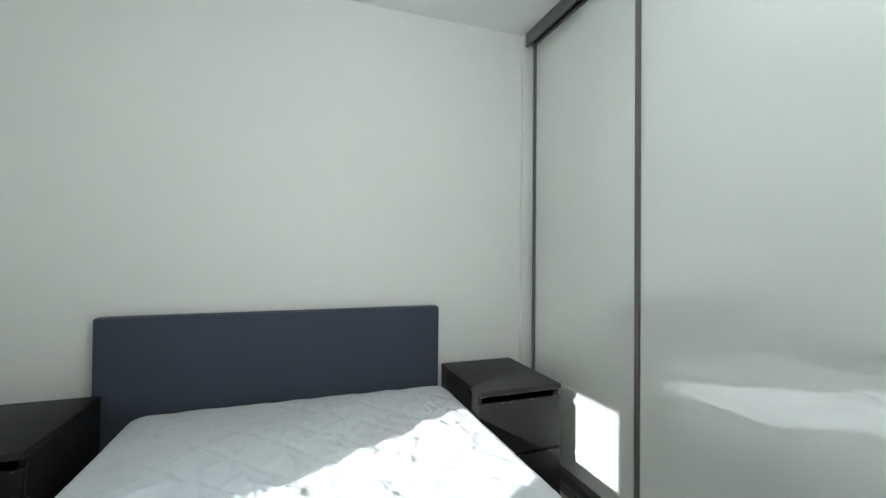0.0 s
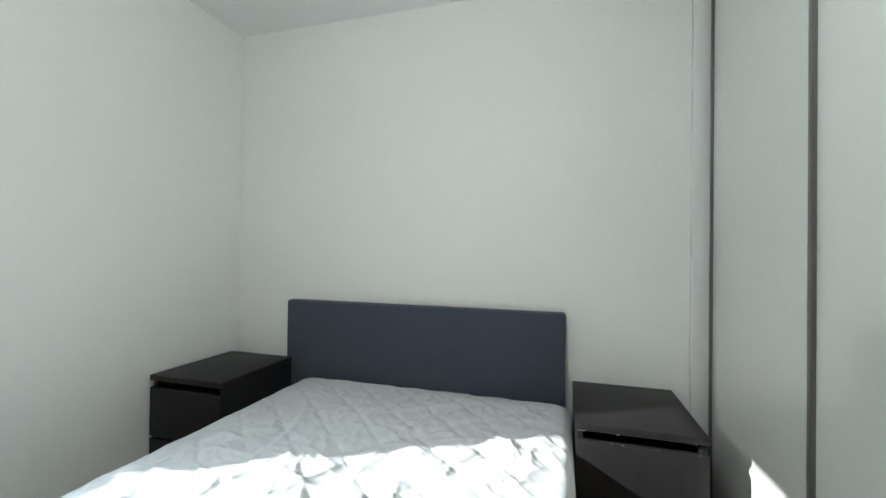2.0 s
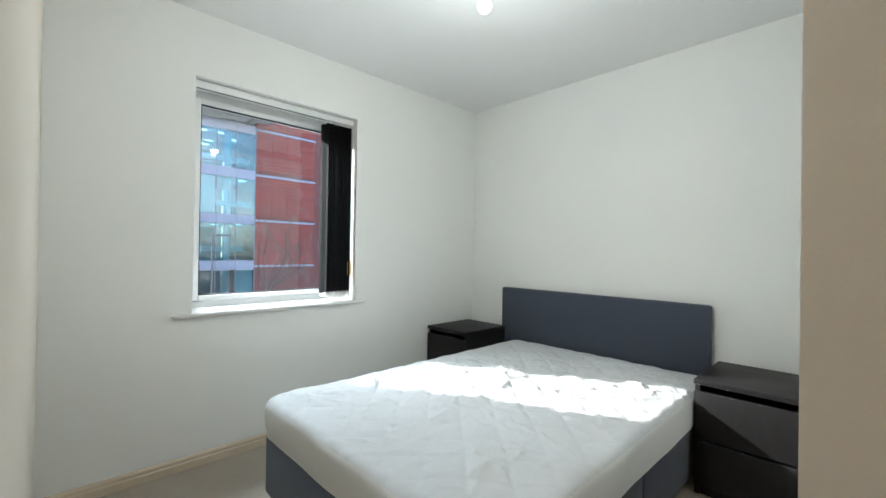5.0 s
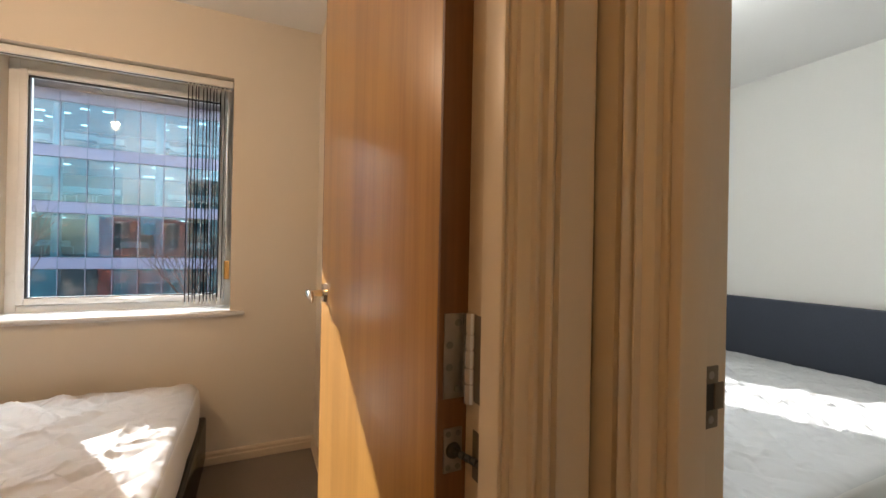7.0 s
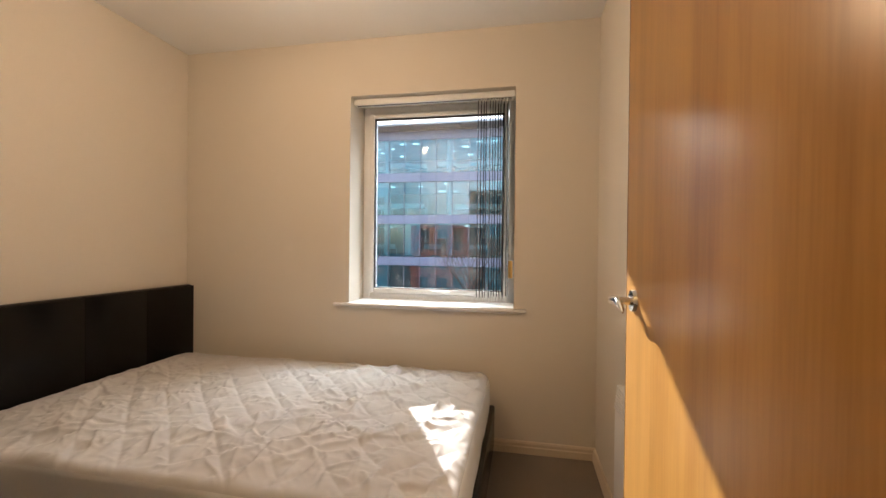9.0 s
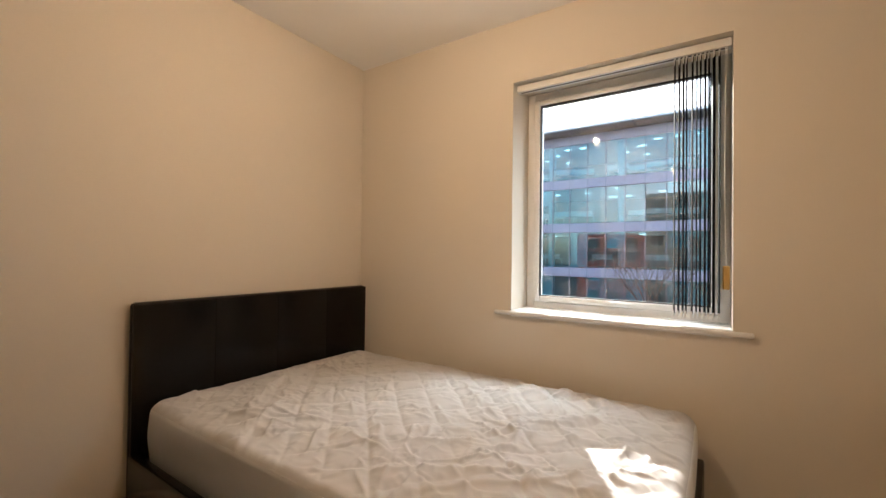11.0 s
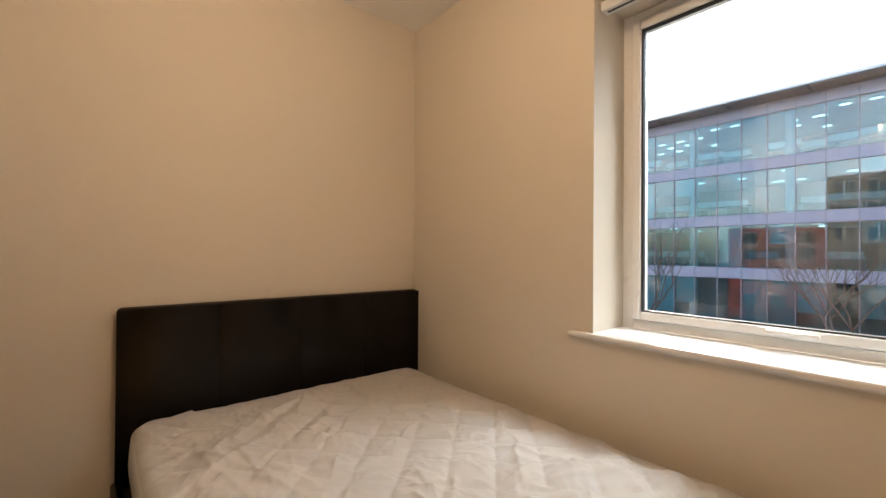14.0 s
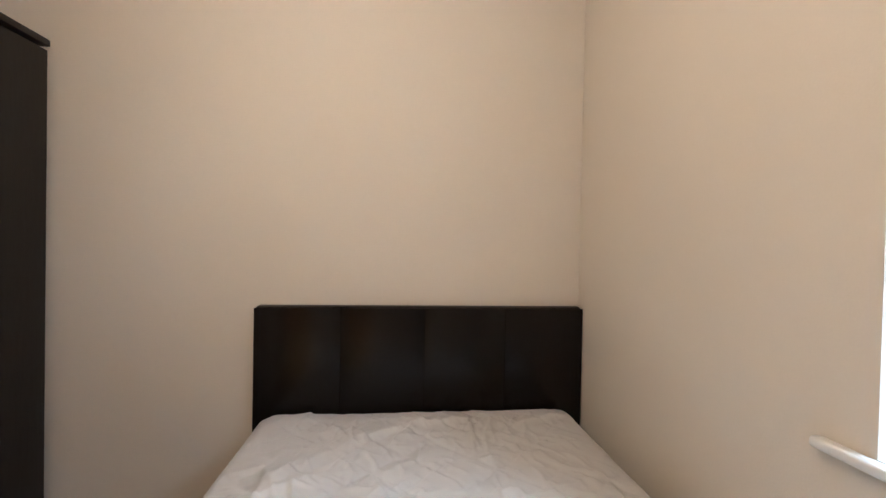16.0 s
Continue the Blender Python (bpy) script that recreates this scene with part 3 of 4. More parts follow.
# ---- nightstands ----
def nightstand(x0, y0, label):
    """Two-drawer chest, 0.40 wide, 0.48 deep, 0.55 high; its front faces -y."""
    w, d, h, t = 0.40, 0.48, 0.55, 0.022
    root = empty("nightstand", (x0 + w / 2, y0 + d, 0), label, "nightstand", "nightstands beside the grey bed")
    ox, oy = -w / 2, -d
    part("top", boxes(((ox - 0.001, oy, h - 0.024), (ox + w + 0.001, 0, h)), bevel=0.002), M_BLACKWOOD, root)
    for sx in (ox, ox + w - t):
        part("side_panel", boxes(((sx, oy + 0.020, 0), (sx + t, 0, h - 0.0242)), bevel=0.0015), M_BLACKWOOD, root)
    part("back_panel", boxes(((ox + t + 0.0005, -0.012, 0.02), (ox + w - t - 0.0005, -0.004, h - 0.0245))), M_BLACKWOOD, root)
    part("plinth", boxes(((ox + t + 0.0005, oy + 0.03, 0), (ox + w - t - 0.0005, oy + 0.045, 0.05))), M_BLACKWOOD, root)
    for z0, z1 in ((0.05, 0.262), (0.272, 0.494)):
        dr = part("drawer", boxes(((ox + 0.001, oy, z0), (ox + w - 0.001, oy + 0.019, z1)), bevel=0.002), M_BLACKWOOD, root)
        part("drawer_box", boxes(((ox + t + 0.008, oy + 0.0195, z0 + 0.015), (ox + w - t - 0.008, -0.03, z1 - 0.02))), M_BLACKWOOD, dr)
        rng = random.Random(int(z0 * 1000))
        cb = bmesh.new()
        for _ in range(4):
            cx = rng.uniform(ox + 0.01, ox + w - 0.02)
            lw = rng.uniform(0.002, 0.007)
            box(cb, (cx, oy - 0.0003, z1 - 0.0012), (cx + lw, oy + 0.001, z1 + 0.0003))
        tagged(part("chipped_edge", cb, M_CHIP, dr, "pale chips along the drawer edge", False), kind="stuff")
    cb = bmesh.new()
    rng = random.Random(9)
    for _ in range(6):
        cx = rng.choice((ox + rng.uniform(0.0, 0.06), ox + rng.uniform(0.0, w - 0.02)))
        lw = rng.uniform(0.002, 0.009)
        box(cb, (cx, oy - 0.0003, h - 0.0243), (cx + lw, oy + 0.001, h - 0.0228))
    tagged(part("chipped_edge", cb, M_CHIP, root, "pale chips along the top edge", False), kind="stuff")
    return root


ns = nightstand(1.866, -0.470, "black-brown two-drawer nightstand with chipped edges beside the bed")
left = copy_thing(ns, pose(0.014 + 0.20, -0.52 + 0.48, 0))
tagged(left, "black-brown two-drawer nightstand under the window wall beside the bed")


# ---- fitted sliding wardrobe ----
ward = empty("sliding_wardrobe", (2.4, -0.83, 0), "fitted wardrobe with glossy white glass sliding doors in dark metal frames", "wardrobe")
inv = Matrix.Translation(-ward.location)


def wpart(n, bm, mat, parent=ward, lab=""):
    bm.transform(inv)
    return part(n, bm, mat, parent, lab)


wpart("side_liner", boxes(((2.338, BACK_1 - 0.026, 0.0), (2.50, BACK_1 - 0.001, H - 0.001)), bevel=0.002), M_WHITE_PLASTIC, ward, "white side liner")
wpart("end_liner", boxes(((2.356, -1.671, 0.0), (2.50, -1.655, H - 0.001)), bevel=0.002), M_WHITE_PLASTIC, ward, "white side liner")
wpart("top_track", boxes(((2.348, -1.654, 2.30), (2.352, BACK_1 - 0.033, H - 0.002)), ((2.352, -1.654, H - 0.010), (2.45, BACK_1 - 0.033, H - 0.002)),
                         ((2.396, -1.654, 2.335), (2.399, BACK_1 - 0.033, H - 0.010)), bevel=0.001), M_STEEL_DARK, ward, "dark bronze top track")
wpart("bottom_track", boxes(((2.345, -1.654, 0.0), (2.455, BACK_1 - 0.033, 0.012)), ((2.352, -1.654, 0.012), (2.358, BACK_1 - 0.033, 0.03)),
                            ((2.392, -1.654, 0.012), (2.398, BACK_1 - 0.033, 0.03)), ((2.438, -1.654, 0.012), (2.444, BACK_1 - 0.033, 0.03)), bevel=0.001), M_STEEL_DARK, ward, "dark bronze bottom track")
wpart("carcass", boxes(((2.50, -1.66, 0.0), (2.52, BACK_1 - 0.002, H - 0.003))), M_WALL)
for x, y0, y1 in ((2.405, -0.86, -0.008), (2.363, -1.652, -0.800)):
    st = 0.026
    z0, z1 = 0.032, 2.33
    door = wpart("sliding_door", boxes(((x, y0 + 0.01, z0 + 0.01), (x + 0.006, y1 - 0.01, z1 - 0.01))), M_GLASSDOOR, ward, "glossy white glass panel")
    for ya, yb in ((y0, y0 + st), (y1 - st, y1)):
        wpart("stile", boxes(((x - 0.010, ya, z0), (x + 0.024, ya + st * 0.4, z1)), ((x - 0.006, ya + st * 0.4, z0), (x + 0.024, yb, z1)), bevel=0.002), M_STEEL_DARK, door, "dark bronze metal stile")
    wpart("rail", boxes(((x - 0.008, y0 + st, z0), (x + 0.022, y1 - st, z0 + 0.04)), bevel=0.003), M_STEEL_DARK, door)
    wpart("rail", boxes(((x - 0.008, y0 + st, z1 - 0.02), (x + 0.022, y1 - st, z1)), bevel=0.003), M_STEEL_DARK, door)


# ---- pendant bulbs ----
def pendant(at, label):
    root = empty("pendant_lamp", (at[0], at[1], H), label, "lamp")
    d = at[2] - H
    part("ceiling_rose", tube(bmesh.new(), (0, 0, 0), (0, 0, -0.022), 0.042, 0.03, 24), M_WHITE_PLASTIC, root)
    part("flex", tube(bmesh.new(), (0, 0, -0.02), (0, 0, d + 0.075), 0.0028, sides=8), M_WHITE_PLASTIC, root)
    bm = tube(bmesh.new(), (0, 0, d + 0.080), (0, 0, d + 0.065), 0.008, 0.016, 20)
    tube(bm, (0, 0, d + 0.065), (0, 0, d + 0.028), 0.0175, 0.0175, 20)
    tube(bm, (0, 0, d + 0.050), (0, 0, d + 0.044), 0.021, 0.021, 20)
    part("lamp_holder", bm, M_WHITE_PLASTIC, root)
    part("bulb_cap", tube(bmesh.new(), (0, 0, d + 0.028), (0, 0, d + 0.014), 0.011, 0.012, 16), M_STEEL, root)
    bm = bmesh.new()
    ring = []
    prof = [(0.012, 0.016), (0.015, 0.006), (0.022, -0.008), (0.0265, -0.022), (0.025, -0.036), (0.016, -0.047), (0.0, -0.051)]
    for r, z in prof:
        ring.append([bm.verts.new((r * math.cos(k * math.pi / 8), r * math.sin(k * math.pi / 8), d + z)) for k in range(16)] if r else [bm.verts.new((0, 0, d + z))])
    for p, q in zip(ring, ring[1:]):
        for k in range(16):
            if len(q) > 1:
                bm.faces.new((p[k], p[(k + 1) % 16], q[(k + 1) % 16], q[k]))
            else:
                bm.faces.new((p[k], p[(k + 1) % 16], q[0]))
    bulb = part("bulb", bm, M_BULB, root, "lit warm white glass bulb")
    bulb.visible_shadow = False
    return root


pendant(BULB_1, "bare lit bulb hanging on a white flex")
pendant(BULB_2, "bare lit bulb hanging on a white flex")
pendant(BULB_3, "bare lit bulb hanging on a white flex")


# ---- door frames ----
ARCH = [(0, 0), (0.078, 0), (0.078, 0.021), (0.0765, 0.0225), (0.036, 0.0225), (0.0345, 0.016), (0.0320, 0.0155), (0.0300, 0.0210), (0.0260, 0.0225), (0.0225, 0.0195),
        (0.0210, 0.0130), (0.0180, 0.0120), (0.0165, 0.0160), (0.0138, 0.0160), (0.0120, 0.0105), (0.0040, 0.0085), (0, 0.006)]


def door_frame(name, label, jambs, head, arch):
    root = empty(name, (0, 0, 0), label, "door frame", "", "structure")
    for s in jambs:
        bm = bmesh.new()
        for a, b in s:
            box(bm, a, b, 0.003)
        part("jamb", bm, M_TRIM, root)
    bm = bmesh.new()
    for a, b in head:
        box(bm, a, b, 0.003)
    part("head", bm, M_TRIM, root)
    for o, u, v, ln in arch:
        bm = bmesh.new()
        extrude(bm, ARCH, (0, 0, 1), ln, o, u, v)
        part("architrave", bm, M_TRIM, root)
    return root


HF = PARTY_2 + 0.014        # hall face of the first doorway's wall
door_frame("door_frame_1", "cream gloss painted moulded door frame",
           [[((DOOR1[0] - LIN, HF - 0.001, 0), (DOOR1[0], PARTY_1 + 0.001, DOOR_H)), ((DOOR1[0], HF + 0.001, 0), (DOOR1[0] + 0.013, HF + 0.040, DOOR_H))],
            [((DOOR1[1], HF - 0.001, 0), (DOOR1[1] + LIN, PARTY_1 + 0.001, DOOR_H)), ((DOOR1[1] - 0.013, HF + 0.001, 0), (DOOR1[1], HF + 0.040, DOOR_H))]],
           [((DOOR1[0] - LIN, HF - 0.001, DOOR_H), (DOOR1[1] + LIN, PARTY_1 + 0.001, DOOR_H + LIN))],
           [((DOOR1[0] - 0.006, HF - 0.0015, 0), (-0.68, 0, 0), (0, -1.35, 0), DOOR_H + 0.06), ((DOOR1[1] + 0.006, HF - 0.0015, 0), (1, 0, 0), (0, -1, 0), DOOR_H + 0.06)])
door_frame("door_frame_2", "cream gloss painted moulded door frame",
           [[((DOORWALL_R - 0.001, DOOR2[1], 0), (DOORWALL_H + 0.001, DOOR2[1] + LIN, DOOR_H)), ((DOORWALL_R + 0.047, DOOR2[1] - 0.006, 0), (DOORWALL_H - 0.001, DOOR2[1], DOOR_H))],
            [((DOORWALL_R - 0.001, DOOR2[0] - LIN, 0), (DOORWALL_H + 0.001, DOOR2[0], DOOR_H)), ((DOORWALL_R + 0.060, DOOR2[0], 0), (DOORWALL_H - 0.001, DOOR2[0] + 0.015, DOOR_H))]],
           [((DOORWALL_R - 0.001, DOOR2[0] - LIN, DOOR_H), (DOORWALL_H + 0.001, DOOR2[1] + LIN, DOOR_H + LIN))],
           [((DOORWALL_H + 0.0015, DOOR2[1] + 0.006, 0), (0, 1, 0), (1, 0, 0), DOOR_H + 0.06), ((DOORWALL_H + 0.0015, DOOR2[0] - 0.006, 0), (0, -1, 0), (1, 0, 0), DOOR_H + 0.06),
            ((DOORWALL_R - 0.0015, DOOR2[1] + 0.006, 0), (0, 1, 0), (-0.8, 0, 0), DOOR_H + 0.06), ((DOORWALL_R - 0.0015, DOOR2[0] - 0.006, 0), (0, -1, 0), (-0.8, 0, 0), DOOR_H + 0.06)])

# strike plate on the first door frame
strike = empty("strike_plate", (DOOR1[0], -2.756, 1.010), "worn steel latch strike plate screwed to the door jamb", "strike plate")
part("plate", boxes(((0.0, -0.011, 0.013), (0.0018, 0.011, 0.030)), ((0.0, -0.011, -0.030), (0.0018, 0.011, -0.013)), ((0.0, -0.011, -0.013), (0.0018, -0.006, 0.013)),
                    ((0.0, 0.006, -0.013), (0.0018, 0.020, 0.013)), bevel=0.0005), M_AGED, strike)
# no hole is cut: a thin black sheet gives the opening its shade
part("keep", boxes(((-0.0005, -0.006, -0.013), (0.0006, 0.006, 0.013))), M_RUBBER, strike, "black sheet standing for the shade inside the latch hole")
for z in (0.0215, -0.0215):
    part("screw", tube(bmesh.new(), (0.0012, 0, z), (0.0026, 0, z), 0.0042, 0.0036, 14), M_STEEL, strike)

# ---- second bedroom: open oak door ----
LEAF_X0, LEAF_X1, LEAF_Y0, LEAF_Y1 = 1.285, 2.050, -2.979, -2.940
door = empty("door_2", (2.05, -2.9375, 0), "golden oak veneer door standing open against the wall", "door", "", "structure")
inv = Matrix.Translation(-door.location)
door.rotation_euler = (0, 0, radians(0.9))


def dpart(n, bm, mat, parent=door, lab="", smooth=True):
    bm.transform(inv)
    return part(n, bm, mat, parent, lab, smooth)


dpart("leaf", boxes(((LEAF_X0 + 0.006, LEAF_Y0, 0.008), (LEAF_X1 - 0.006, LEAF_Y1, 2.022)), bevel=0.001), M_OAK)
for a, b in ((LEAF_X0, LEAF_X0 + 0.006), (LEAF_X1 - 0.006, LEAF_X1)):
    dpart("lipping", boxes(((a, LEAF_Y0, 0.008), (b, LEAF_Y1, 2.022)), bevel=0.001), M_OAK_EDGE, door, "dark hardwood edge lipping")


def hinge(z):
    h = dpart("hinge", boxes(((LEAF_X1 - 0.0005, LEAF_Y0 + 0.006, z - 0.046), (LEAF_X1 + 0.0016, LEAF_Y1 + 0.002, z + 0.046)), bevel=0.0004), M_STEEL, door, "stainless steel butt hinge")
    dpart("hinge_leaf", boxes(((2.060, -2.9458, z - 0.046), (2.0860, -2.9436, z + 0.046)), bevel=0.0004), M_AGED, h)
    bm = bmesh.new()
    kx, ky = 2.0620, -2.9460
    edges = [-0.048, -0.028, -0.025, -0.011, -0.008, 0.008, 0.011, 0.025, 0.028, 0.048]
    for k in range(9):
        tube(bm, (kx, ky, z + edges[k]), (kx, ky, z + edges[k + 1]), 0.0092 if k % 2 == 0 else 0.0074, sides=16)
    dpart("knuckle", bm, M_CHROME, h)
    for dz in (-0.036, -0.012, 0.012, 0.036):
        oy = -2.9625 + (0.006 if abs(dz) > 0.02 else -0.004)
        dpart("screw", tube(bmesh.new(), (LEAF_X1 + 0.0012, oy, z + dz), (LEAF_X1 + 0.0026, oy, z + dz), 0.0045, 0.0038, 12), M_STEEL_DARK, h)
        ox = 2.074 + (0.006 if abs(dz) < 0.02 else 0.0)
        dpart("screw", tube(bmesh.new(), (ox, -2.9438, z + dz), (ox, -2.9453, z + dz), 0.0045, 0.0038, 12), M_STEEL_DARK, h)
    return h


for z in (0.22, 1.033, 1.80):
    hinge(z)
# chain closer set into the hinge edge
cl = dpart("door_closer", boxes(((LEAF_X1 - 0.0005, -2.9715, 0.907), (LEAF_X1 + 0.002, -2.9495, 0.955)), bevel=0.0006), M_STEEL, door, "steel concealed closer plate")
dpart("closer_ring", tube(bmesh.new(), (LEAF_X1 + 0.0015, -2.9605, 0.931), (LEAF_X1 + 0.005, -2.9605, 0.931), 0.009, 0.008, 16), M_RUBBER, cl)
bm = bmesh.new()
for k in range(5):
    tube(bm, (LEAF_X1 + 0.004 + k * 0.0065, -2.9605 + k * 0.0034, 0.931 - k * 0.001), (LEAF_X1 + 0.009 + k * 0.0065, -2.9605 + k * 0.0034 + 0.003, 0.930 - k * 0.001), 0.0038, sides=10)
dpart("closer_chain", bm, M_RUBBER, cl, "dark link chain")
dpart("anchor_plate", boxes(((2.066, -2.9447, 0.905), (2.0855, -2.9436, 0.957)), bevel=0.0004), M_AGED, cl, "dark steel anchor plate in the jamb")
for z in (0.913, 0.949):
    for y in (-2.9665, -2.9545):
        dpart("screw", tube(bmesh.new(), (LEAF_X1 + 0.0016, y, z), (LEAF_X1 + 0.003, y, z), 0.0034, 0.003, 10), M_STEEL_DARK, cl)
# lever handles: round rose, neck and a tapering waved lever that points to the hinges
HX, HZ = 1.355, 1.03
WAVE = [(-0.010, 0.000, 0.0085), (0.006, 0.001, 0.0105), (0.024, 0.003, 0.0098), (0.042, 0.004, 0.0110), (0.060, 0.002, 0.0106), (0.076, -0.003, 0.0085), (0.088, -0.008, 0.0055), (0.094, -0.012, 0.0025)]
for sgn, yy, reach in ((-1, LEAF_Y0, 0.050), (1, LEAF_Y1, 0.026)):
    rose = dpart("door_handle", tube(bmesh.new(), (HX, yy, HZ), (HX, yy + sgn * 0.008, HZ), 0.025, 0.0225, 32), M_CHROME, door, "polished chrome lever handle")
    bm = tube(bmesh.new(), (HX, yy + sgn * 0.007, HZ), (HX, yy + sgn * reach, HZ), 0.0095, 0.0085, 18)
    y2 = yy + sgn * (reach - 0.003)
    rings = []
    for px, pz, r in WAVE:
        rings.append([bm.verts.new((HX + px, y2 + 0.72 * r * math.cos(k * math.pi / 8), HZ + pz + r * math.sin(k * math.pi / 8))) for k in range(16)])
    for p, q in zip(rings, rings[1:]):
        for k in range(16):
            bm.faces.new((p[k], p[(k + 1) % 16], q[(k + 1) % 16], q[k]))
    bm.faces.new(rings[0][::-1])
    bm.faces.new(rings[-1])
    bmesh.ops.recalc_face_normals(bm, faces=bm.faces[:])
    dpart("lever", bm, M_CHROME, rose)

# ---- second bedroom: brown leather bed ----
bed = empty("leather_bed", (0.72, -4.4, 0), "dark brown leather bed frame with a low headboard in stitched panels", "bed")
inv = Matrix.Translation(-bed.location)


def bpart(n, bm, mat, parent=bed, lab=""):
    bm.transform(inv)
    return part(n, bm, mat, parent, lab)


bpart("headboard", boxes(((0.004, BACK_2 + 0.004, 0.04), (1.352, BACK_2 + 0.05, 0.880)), bevel=0.016), M_LEATHER)
for i in range(4):
    a = 0.004 + 0.337 * i
    bpart("panel", boxes(((a + 0.0006, BACK_2 + 0.044, 0.10), (a + 0.3364, BACK_2 + 0.056, 0.872)), bevel=0.0016), M_LEATHER, bed)
for xa, xb in ((0.045, 0.085), (1.325, 1.365)):
    bpart("side_rail", boxes(((xa, BACK_2 + 0.06, 0.06), (xb, -3.372, 0.262)), bevel=0.012), M_LEATHER)
bpart("footboard", boxes(((0.045, -3.410, 0.05), (1.365, -3.371, 0.272)), bevel=0.012), M_LEATHER)
bpart("slat_deck", boxes(((0.086, BACK_2 + 0.062, 0.19), (1.324, -3.412, 0.225))), M_BLACKWOOD)
for x in (0.065, 1.345):
    for y in (BACK_2 + 0.10, -3.40):
        bpart("leg", tube(bmesh.new(), (x, y, 0), (x, y, 0.06), 0.02, 0.024), M_RUBBER)
mattress(0.075, 1.305, BACK_2 + 0.062, -3.400, 0.226, 0.462, 4, 1.05, M_SHEET_2, "off-white quilted mattress cover, creased, on the leather bed")

# ---- second bedroom: panel heater ----
heater = empty("panel_heater", (1.0, PARTY_2, 0.1), "white enamel electric panel heater with a slatted top", "heater")
inv = Matrix.Translation(-heater.location)


def hpart(n, bm, mat, parent=heater, lab=""):
    bm.transform(inv)
    return part(n, bm, mat, parent, lab)


hpart("body", boxes(((0.722, PARTY_2 - 0.060, 0.12), (1.33, PARTY_2 - 0.018, 0.555)), bevel=0.008), M_HEATER)
for k in range(7):
    z = 0.560 + k * 0.0125
    hpart("grille_slat", boxes(((0.722, PARTY_2 - 0.062 + k * 0.0015, z), (1.33, PARTY_2 - 0.018, z + 0.0075)), bevel=0.0015), M_HEATER)
hpart("grille_core", boxes(((0.726, PARTY_2 - 0.050, 0.553), (1.326, PARTY_2 - 0.022, 0.640))), M_HEATER)
for x in (0.80, 1.25):
    hpart("bracket", boxes(((x, PARTY_2 - 0.020, 0.2), (x + 0.03, PARTY_2 - 0.001, 0.5))), M_STEEL)

# ---- second bedroom: dark wardrobe ----
wr = empty("wardrobe", (2.4, -5.0, 0), "tall black-brown wooden wardrobe with a projecting top", "wardrobe")
inv = Matrix.Translation(-wr.location)
WX, WZ, WY0, WY1 = 2.10, 1.865, -5.345, -4.42


def rpart(n, bm, mat, parent=wr, lab=""):
    bm.transform(inv)
    return part(n, bm, mat, parent, lab)


rpart("carcass", boxes(((WX + 0.022, WY0 + 0.004, 0.0), (2.70, WY1, WZ - 0.03)), bevel=0.002), M_BLACKWOOD)
rpart("top", boxes(((WX - 0.004, WY0 - 0.003, WZ - 0.024), (2.70, WY1 + 0.003, WZ)), bevel=0.002), M_BLACKWOOD)
for ya, yb in ((WY0 + 0.004, (WY0 + WY1) / 2 - 0.002), ((WY0 + WY1) / 2 + 0.002, WY1)):
    rpart("wardrobe_door", boxes(((WX, ya, 0.06), (WX + 0.019, yb, WZ - 0.040)), bevel=0.002), M_BLACKWOOD)


# ---- outside ----
M_BRICK = material("red_brick_cladding", (0.30, 0.075, 0.06), 0.8, grain=0.15, scale=8, blotch=0.12, blotch_scale=0.6, random_tone=0.12)
M_BRICK_BACK = material("dark_mortar", (0.20, 0.08, 0.07), 0.9, grain=0.2, scale=5)
M_SPANDREL = material("lilac_grey_spandrel", (0.33, 0.33, 0.42), 0.35, grain=0.03, scale=3, blotch=0.05, blotch_scale=0.5, random_tone=0.05)
M_MULLION = material("grey_aluminium", (0.22, 0.25, 0.29), 0.45, metal=0.3, grain=0.05, scale=4)
M_EAVE = material("pale_grey_eave", (0.42, 0.43, 0.46), 0.5, grain=0.05, scale=2, blotch=0.06, blotch_scale=0.4)
M_FAC_GLASS = glass("curtain_wall_glass", (0.56, 0.80, 0.86), 0.055)
# dark blotchy tone puts the dimness of the offices into the back wall's colour
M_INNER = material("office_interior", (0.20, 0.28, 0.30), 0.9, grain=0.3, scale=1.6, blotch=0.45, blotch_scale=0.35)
M_OFFICE_WHITE = material("office_column", (0.62, 0.72, 0.74), 0.7, grain=0.03, scale=3)
M_BLINDCLOTH = material("pale_office_blind", (0.46, 0.62, 0.62), 0.8, grain=0.04, scale=20, random_tone=0.25)
M_TUBE = glow("office_strip_light", (0.95, 1.0, 1.0), 1.0)
M_ASPHALT = material("asphalt", (0.055, 0.055, 0.058), 0.9, grain=0.3, scale=6, blotch=0.2, blotch_scale=0.2)
M_BARK = material("grey_bark", (0.12, 0.10, 0.085), 0.9, grain=0.3, scale=20)
M_LAMP = material("galvanised_steel", (0.16, 0.17, 0.18), 0.5, metal=0.5, grain=0.1, scale=8)

GROUND = -7.4
FX = -33.0               # front of the office building
tagged(part("ground", boxes(((-400, -400, GROUND - 0.3), (400, 400, GROUND))), M_ASPHALT, None, "", False), "grey asphalt street far below the windows", "ground", "", "structure")

office = empty("office_building", (FX, -8, GROUND), "office block with blue-green curtain wall, lilac bands and red brick end", "building")
inv = Matrix.Translation(-office.location)


def opart(n, bm, mat, parent=office, lab="", smooth=False):
    bm.transform(inv)
    return part(n, bm, mat, parent, lab, smooth)


